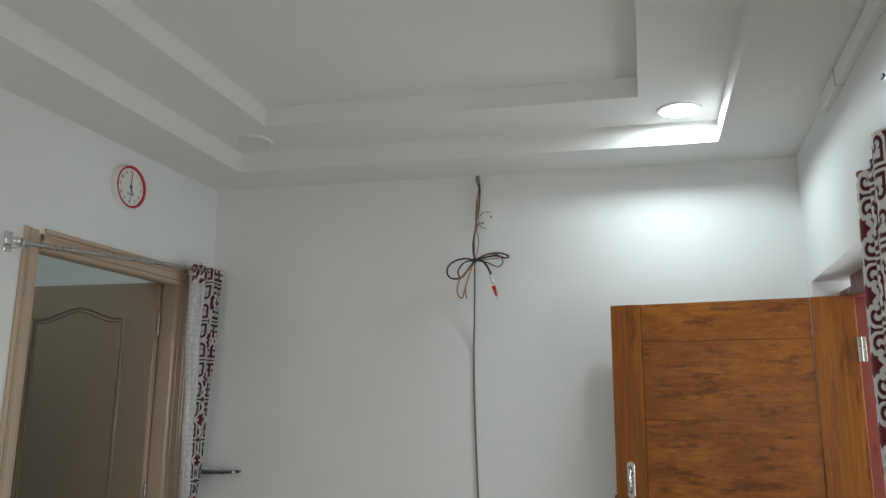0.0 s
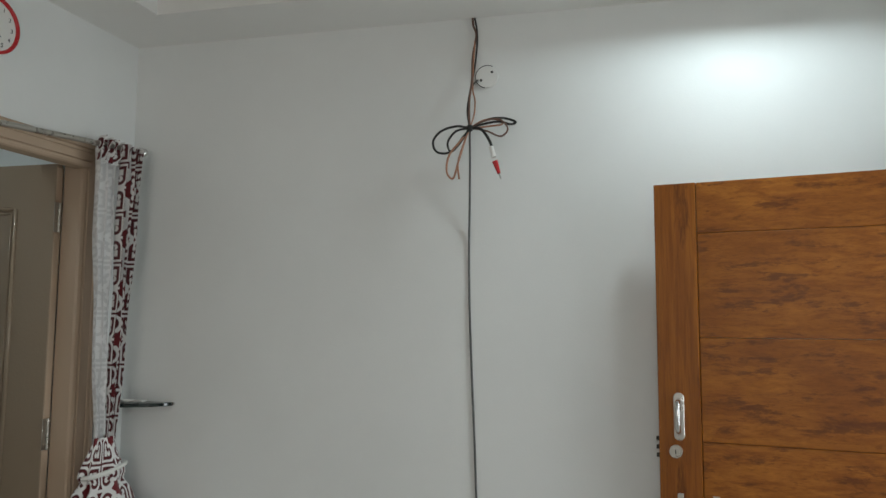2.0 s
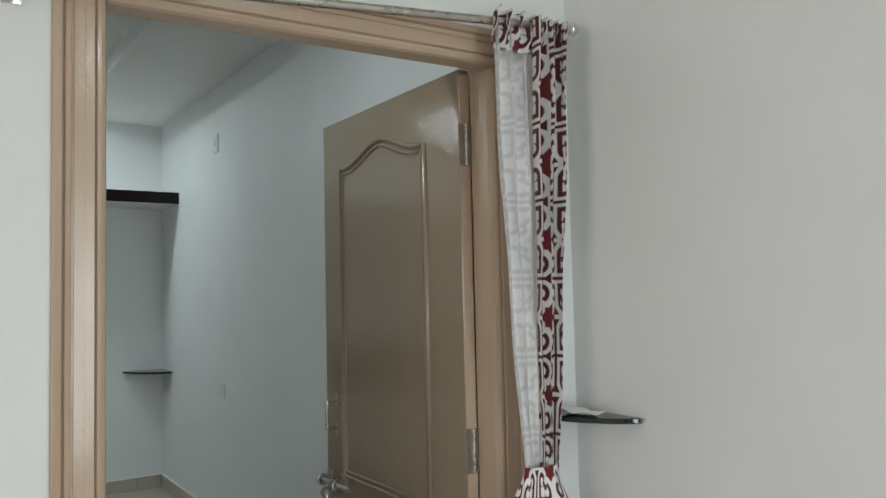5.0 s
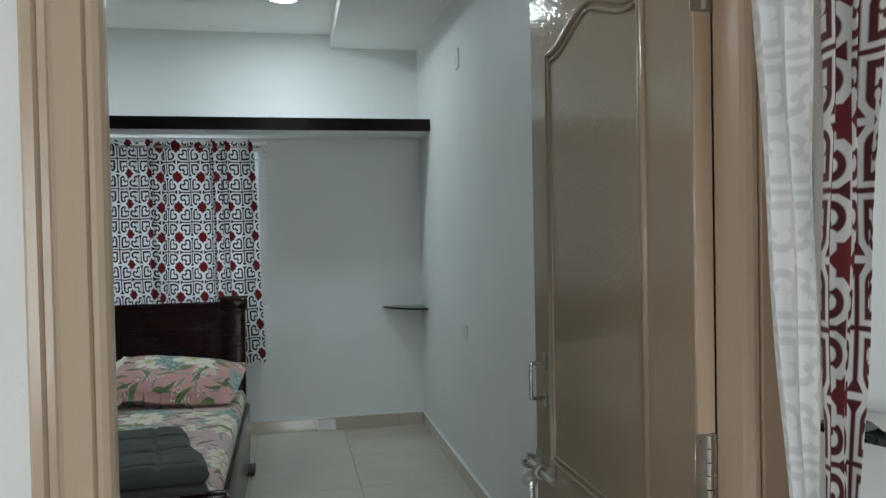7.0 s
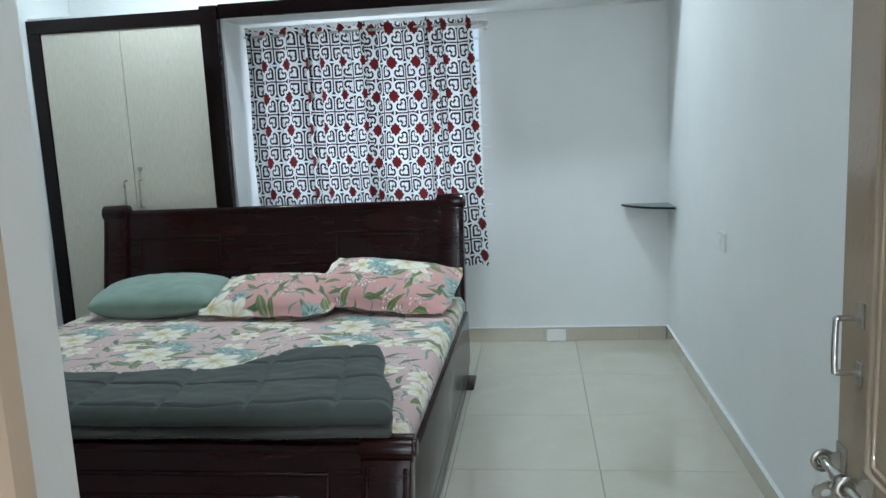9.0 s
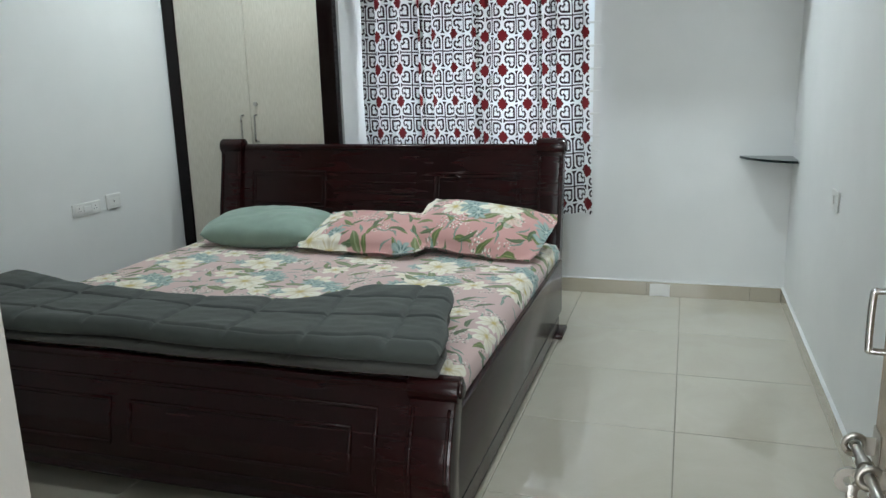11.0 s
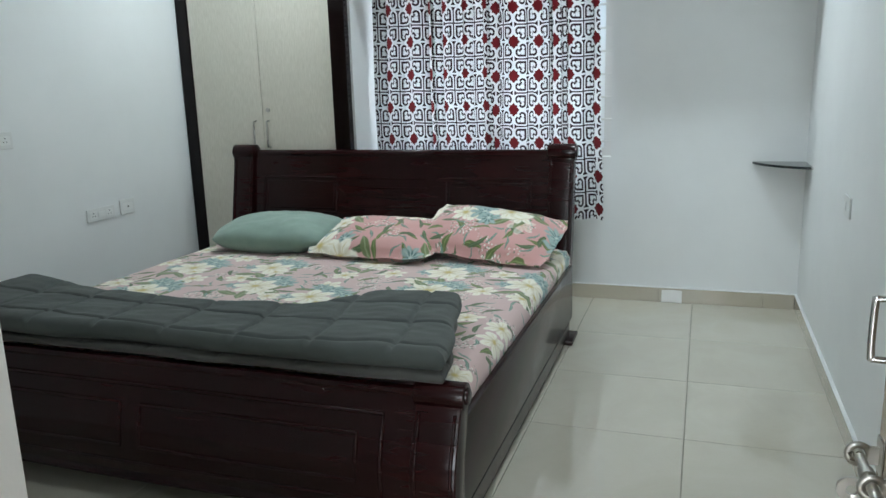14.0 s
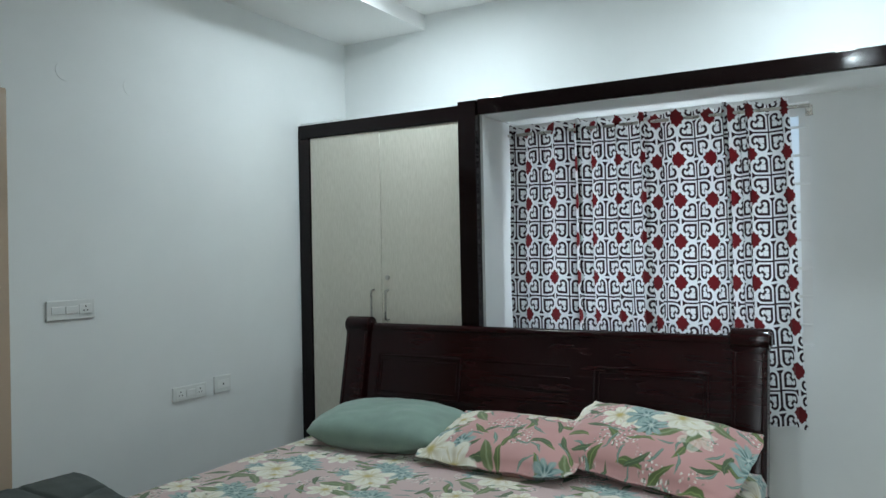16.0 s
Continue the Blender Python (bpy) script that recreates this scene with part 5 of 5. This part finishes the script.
part("reverse_fold", gathered(0.0, 0.57, 0.94, 2.085, 2.6, 0.021, 0.4, upper_width, -0.010, stretch=1.9), CURTAIN_BACK, tied, "pale reverse side of the cloth")
part("printed_fold", gathered(0.50, 1.0, 0.94, 2.115, 2.3, 0.030, 2.1, upper_width, 0.034, stretch=2.9), CURTAIN, tied, "maroon print with white scrolls")
part("top_fold", gathered(0.0, 1.0, 2.03, 2.125, 6, 0.024, 1.2, lambda j: (3.56, 3.80), 0.022, 90, 6), CURTAIN, tied, "printed heading round the rod")


def knot_mesh():
    bm = bmesh.new()
    layer = bm.loops.layers.uv.new("UVMap")
    nu, nv = 72, 40

    def at(i, j):
        a = 2 * math.pi * i
        z = 0.965 - 0.52 * j
        # a narrow neck, a swelling knot and a spreading, deeply folded skirt
        rad = 0.040 + 0.055 * min(1.0, j / 0.28) ** 1.4 + 0.055 * max(0.0, j - 0.28) - 0.020 * math.exp(-((j - 0.33) / 0.05) ** 2)
        fold = 1 + (0.06 + 0.16 * j) * math.sin(a * 6 + 2.4 * math.sin(j * 4)) + 0.12 * math.sin(a * 3 + j * 7) + 0.05 * math.sin(a * 11 - j * 9)
        return (-1.94 + rad * 0.66 * fold * math.cos(a), 3.69 + 0.03 * j + rad * (1.12 + 0.25 * j) * fold * math.sin(a), z + 0.016 * math.sin(a * 2 + 1) * j)

    grid = [[bm.verts.new(at(i / nu, j / nv)) for j in range(nv + 1)] for i in range(nu)]
    for i in range(nu):
        for j in range(nv):
            f = bm.faces.new((grid[i][j], grid[(i + 1) % nu][j], grid[(i + 1) % nu][j + 1], grid[i][j + 1]))
            f.smooth = True
            for lp, (a, b) in zip(f.loops, ((i, j), (i + 1, j), (i + 1, j + 1), (i, j + 1))):
                lp[layer].uv = (a / nu * 0.8, b / nv * 0.55)
    bmesh.ops.recalc_face_normals(bm, faces=list(bm.faces))
    return bm


part("knot", knot_mesh(), CURTAIN, tied, "knotted lower end of the curtain")
bm = bmesh.new()
tube(bm, [(-1.94 + 0.060 * math.cos(a), 3.697 + 0.101 * math.sin(a), 0.838 + 0.018 * math.sin(a + 0.6)) for a in [2 * math.pi * k / 28 for k in range(28)]], 0.009, 8, True)
part("tie", bm, PAPER, tied, "white tie band", 60)

# corner shelves beside the door
corner_shelf(WEST, NORTH, 1.083, 0.25, -1, "quarter-round dark glass corner shelf with papers on it", 0.15)
corner_shelf(WEST, NORTH, 0.690, 0.25, -1, "lower quarter-round dark glass corner shelf", 0.15)
bm = sheet(10, 8, lambda i, j: (WEST + 0.03 + 0.14 * i, NORTH - 0.03 - 0.08 * j - 0.02 * i, 1.0845 + 0.010 * abs(math.sin(i * 5 + j * 3)) + 0.006 * j))
solo("paper_sheet", bm, PAPER, "crumpled white papers lying on the glass shelf", "paper")

# entrance curtain
side_curtain = thing("entrance_curtain", (0.92, 2.45, 0.4), "printed maroon and white curtain beside the entrance", "curtain")


def side_drape(y0, y1, z1, seed, x_mid):
    def at(i, j):
        z = 0.35 + (z1 - 0.35) * j
        ph = i * 2 * math.pi * 2.2 + seed
        return (x_mid + 0.03 * math.sin(ph) + 0.006 * math.sin(j * 6), y0 + (y1 - y0) * i + 0.012 * math.cos(ph) + 0.10 * (1 - j) * i, z)
    return sheet(60, 40, at, lambda i, j: (seed + i * abs(y1 - y0) * 2.0, j * (z1 - 0.35)))


part("fold", side_drape(2.38, 2.64, 2.13, 0.2, 0.925), CURTAIN, side_curtain)
part("fold", side_drape(2.05, 2.40, 2.15, 1.9, 0.885), CURTAIN, side_curtain)
bm = bmesh.new()
rod(bm, (0.92, 1.9, 2.10), (0.92, 2.64, 2.10), 0.010, 14)
part("rail", bm, STEEL, side_curtain, "thin steel rod", 40)
part("bracket", boxes((0.905, EAST, 2.625, 2.637, 2.09, 2.11), bevel=0.002), STEEL, side_curtain)

# tube light casing and the small box beside it
lamp = thing("tube_light", (EAST, 2.7, 2.52), "unlit white tube light batten under the ceiling", "tube light")
part("casing", boxes((EAST - 0.028, EAST, 2.0, 3.13, 2.530, 2.592), bevel=0.004), WHITE, lamp)
part("joint", boxes((EAST - 0.030, EAST - 0.001, 2.86, 2.863, 2.529, 2.593)), GREYLINE, lamp)
device = thing("wall_sensor", (EAST - 0.05, 2.36, 2.33), "small white wall box with a curved grey cable", "wall box")
bm = boxes((EAST - 0.075, EAST, 2.30, 2.42, 2.325, 2.425), bevel=0.018, segments=3)
part("body", bm, WHITE, device, "", 50)
part("lens", boxes((EAST - 0.079, EAST - 0.0745, 2.385, 2.41, 2.352, 2.362)), BLACK, device)
bm = bmesh.new()
tube(bm, curve_points([(EAST - 0.03, 2.42, 2.385), (EAST - 0.03, 2.52, 2.40), (EAST - 0.03, 2.57, 2.45), (EAST - 0.03, 2.52, 2.50), (EAST - 0.012, 2.47, 2.545)], 8), 0.005, 8)
part("cable", bm, GREYCABLE, device, "", 60)

skew(lamp)

# nail holes near the corner
for yy, zz in ((3.52, 2.575), (3.46, 2.56), (3.55, 2.545), (3.64, 2.53), (3.58, 2.54), (3.42, 2.40)):
    bm = bmesh.new()
    rod(bm, (EAST - 0.0006, yy, zz), (EAST, yy, zz), 0.004, 8)
    hole = solo("nail_hole", bm, GREYLINE, "small dark nail hole in the painted wall", "nail hole", "nail holes")
    skew(hole)

# ---- cables on the wall ----
wires = thing("cable_bundle", (-0.53, NORTH, 0.0), "loose black and copper cables coiled and hanging down the wall", "cable")
Y = NORTH - 0.12
KX, KZ = -0.512, 2.125


def cable(points, r, material, name="cable", label=""):
    part(name, tube(bmesh.new(), curve_points(points, 7), r, 7), material, wires, label, 60)


cable([(-0.524, NORTH - 0.004, 2.594), (-0.520, NORTH - 0.012, 2.56), (-0.508, NORTH - 0.014, 2.52), (-0.522, NORTH - 0.012, 2.44), (-0.518, NORTH - 0.05, 2.33), (-0.52, NORTH - 0.09, 2.23), (KX, Y, KZ)], 0.0042, BROWNCABLE)
cable([(-0.516, NORTH - 0.004, 2.594), (-0.506, NORTH - 0.012, 2.54), (-0.505, NORTH - 0.014, 2.48), (-0.515, NORTH - 0.012, 2.39), (-0.522, NORTH - 0.06, 2.29), (-0.526, NORTH - 0.095, 2.20), (KX, Y, KZ)], 0.0035, BLACK)
cable([(-0.514, NORTH - 0.012, 2.50), (-0.515, NORTH - 0.05, 2.31), (-0.50, NORTH - 0.08, 2.24), (-0.50, NORTH - 0.1, 2.18), (KX, Y, KZ)], 0.003, COPPER)
cable([(-0.468 - 0.032, NORTH - 0.003, 2.345), (-0.512, NORTH - 0.03, 2.325), (-0.52, NORTH - 0.06, 2.29)], 0.003, BLACK)
# loops
for pts, r, m in (
    ([(0, 0, 0), (-0.05, 0.006, 0.012), (-0.11, 0.01, -0.002), (-0.142, 0.012, -0.04), (-0.125, 0.006, -0.082), (-0.07, -0.004, -0.085), (-0.02, -0.008, -0.03), (0.004, 0, 0)], 0.0045, BLACK),
    ([(0, 0, 0), (-0.05, -0.006, -0.01), (-0.082, -0.004, -0.05), (-0.07, 0.0, -0.085), (-0.035, 0.004, -0.05), (0, 0, 0)], 0.004, BLACK),
    ([(0, 0, 0), (-0.03, -0.01, -0.045), (-0.075, -0.01, -0.10), (-0.085, -0.006, -0.16), (-0.062, 0.0, -0.185), (-0.042, 0.002, -0.12), (-0.01, 0, -0.02)], 0.004, COPPER),
    ([(0, 0, 0), (-0.02, -0.012, -0.06), (-0.042, -0.01, -0.13), (-0.038, -0.006, -0.19)], 0.0035, COPPER),
    ([(0, 0, 0), (0.06, 0.008, 0.03), (0.12, 0.012, 0.035), (0.168, 0.01, 0.018), (0.15, 0.004, 0.008), (0.10, 0.002, 0.020), (0.0, 0, 0.004)], 0.0045, BLACK),
    ([(0, 0, 0), (0.05, -0.004, 0.022), (0.11, -0.006, 0.026), (0.142, -0.004, -0.01), (0.115, 0, -0.036), (0.06, 0.002, -0.012), (0.0, 0, 0.0)], 0.0035, BROWNCABLE),
    ([(0, 0, 0), (0.05, 0.0, 0.026), (0.10, 0.002, 0.028), (0.12, 0.004, 0.010), (0.07, 0.002, 0.004), (0.0, 0, 0.0)], 0.0035, COPPER),
    ([(0, 0, 0), (0.045, -0.015, -0.01), (0.08, -0.03, -0.06), (0.095, -0.05, -0.105)], 0.0055, BLACK),
):
    cable([(KX + a, Y + b, KZ + c) for a, b, c in pts], r, m)
bm = bmesh.new()
rod(bm, (KX + 0.088, Y - 0.045, KZ - 0.085), (KX + 0.099, Y - 0.055, KZ - 0.125), 0.009, 12)
part("tape", bm, PAPER, wires, "white tape tag", 40)
bm = bmesh.new()
rod(bm, (KX + 0.103, Y - 0.055, KZ - 0.14), (KX + 0.118, Y - 0.055, KZ - 0.185), 0.0105, 12, 0.006)
part("plug", bm, RED, wires, "red connector", 40)
bm = bmesh.new()
rod(bm, (KX + 0.118, Y - 0.055, KZ - 0.185), (KX + 0.124, Y - 0.055, KZ - 0.205), 0.003, 8)
part("pin", bm, CHROME, wires)
ball_bm = bmesh.new()
ball(ball_bm, (KX, Y, KZ), 0.014)
part("knot", ball_bm, BLACK, wires, "", 60)
cable([(KX, Y, KZ), (KX - 0.008, NORTH - 0.075, KZ - 0.1), (KX - 0.018, NORTH - 0.03, 1.85), (-0.537, NORTH - 0.005, 1.69), (-0.534, NORTH - 0.005, 1.45), (-0.525, NORTH - 0.005, 1.20), (-0.514, NORTH - 0.005, 0.94), (-0.50, NORTH - 0.006, 0.5), (-0.49, NORTH - 0.006, 0.05)], 0.0042, GREYCABLE, "hanging_cable", "dark grey cable hanging to the floor")

disc = thing("junction_cover", (-0.468, NORTH, 2.31), "round clear plastic junction cover with two screws", "junction cover")
bm = bmesh.new()
rod(bm, (-0.468, NORTH, 2.354), (-0.468, NORTH - 0.010, 2.354), 0.044, 36)
soften(bm, 0.002, 1)
part("cover", bm, WHITE, disc, "", 40)
bm = bmesh.new()
tube(bm, [(-0.468 + 0.044 * math.cos(a), NORTH - 0.010, 2.354 + 0.044 * math.sin(a)) for a in [radians(60 + 8 * k) for k in range(26)]], 0.0016, 6)
part("edge", bm, GREYCABLE, disc)
for sx, sz in ((0.021, 0.016), (-0.022, -0.014)):
    bm = bmesh.new()
    rod(bm, (-0.468 + sx, NORTH - 0.010, 2.354 + sz), (-0.468 + sx, NORTH - 0.0125, 2.354 + sz), 0.005, 10)
    part("screw", bm, BLACK, disc)
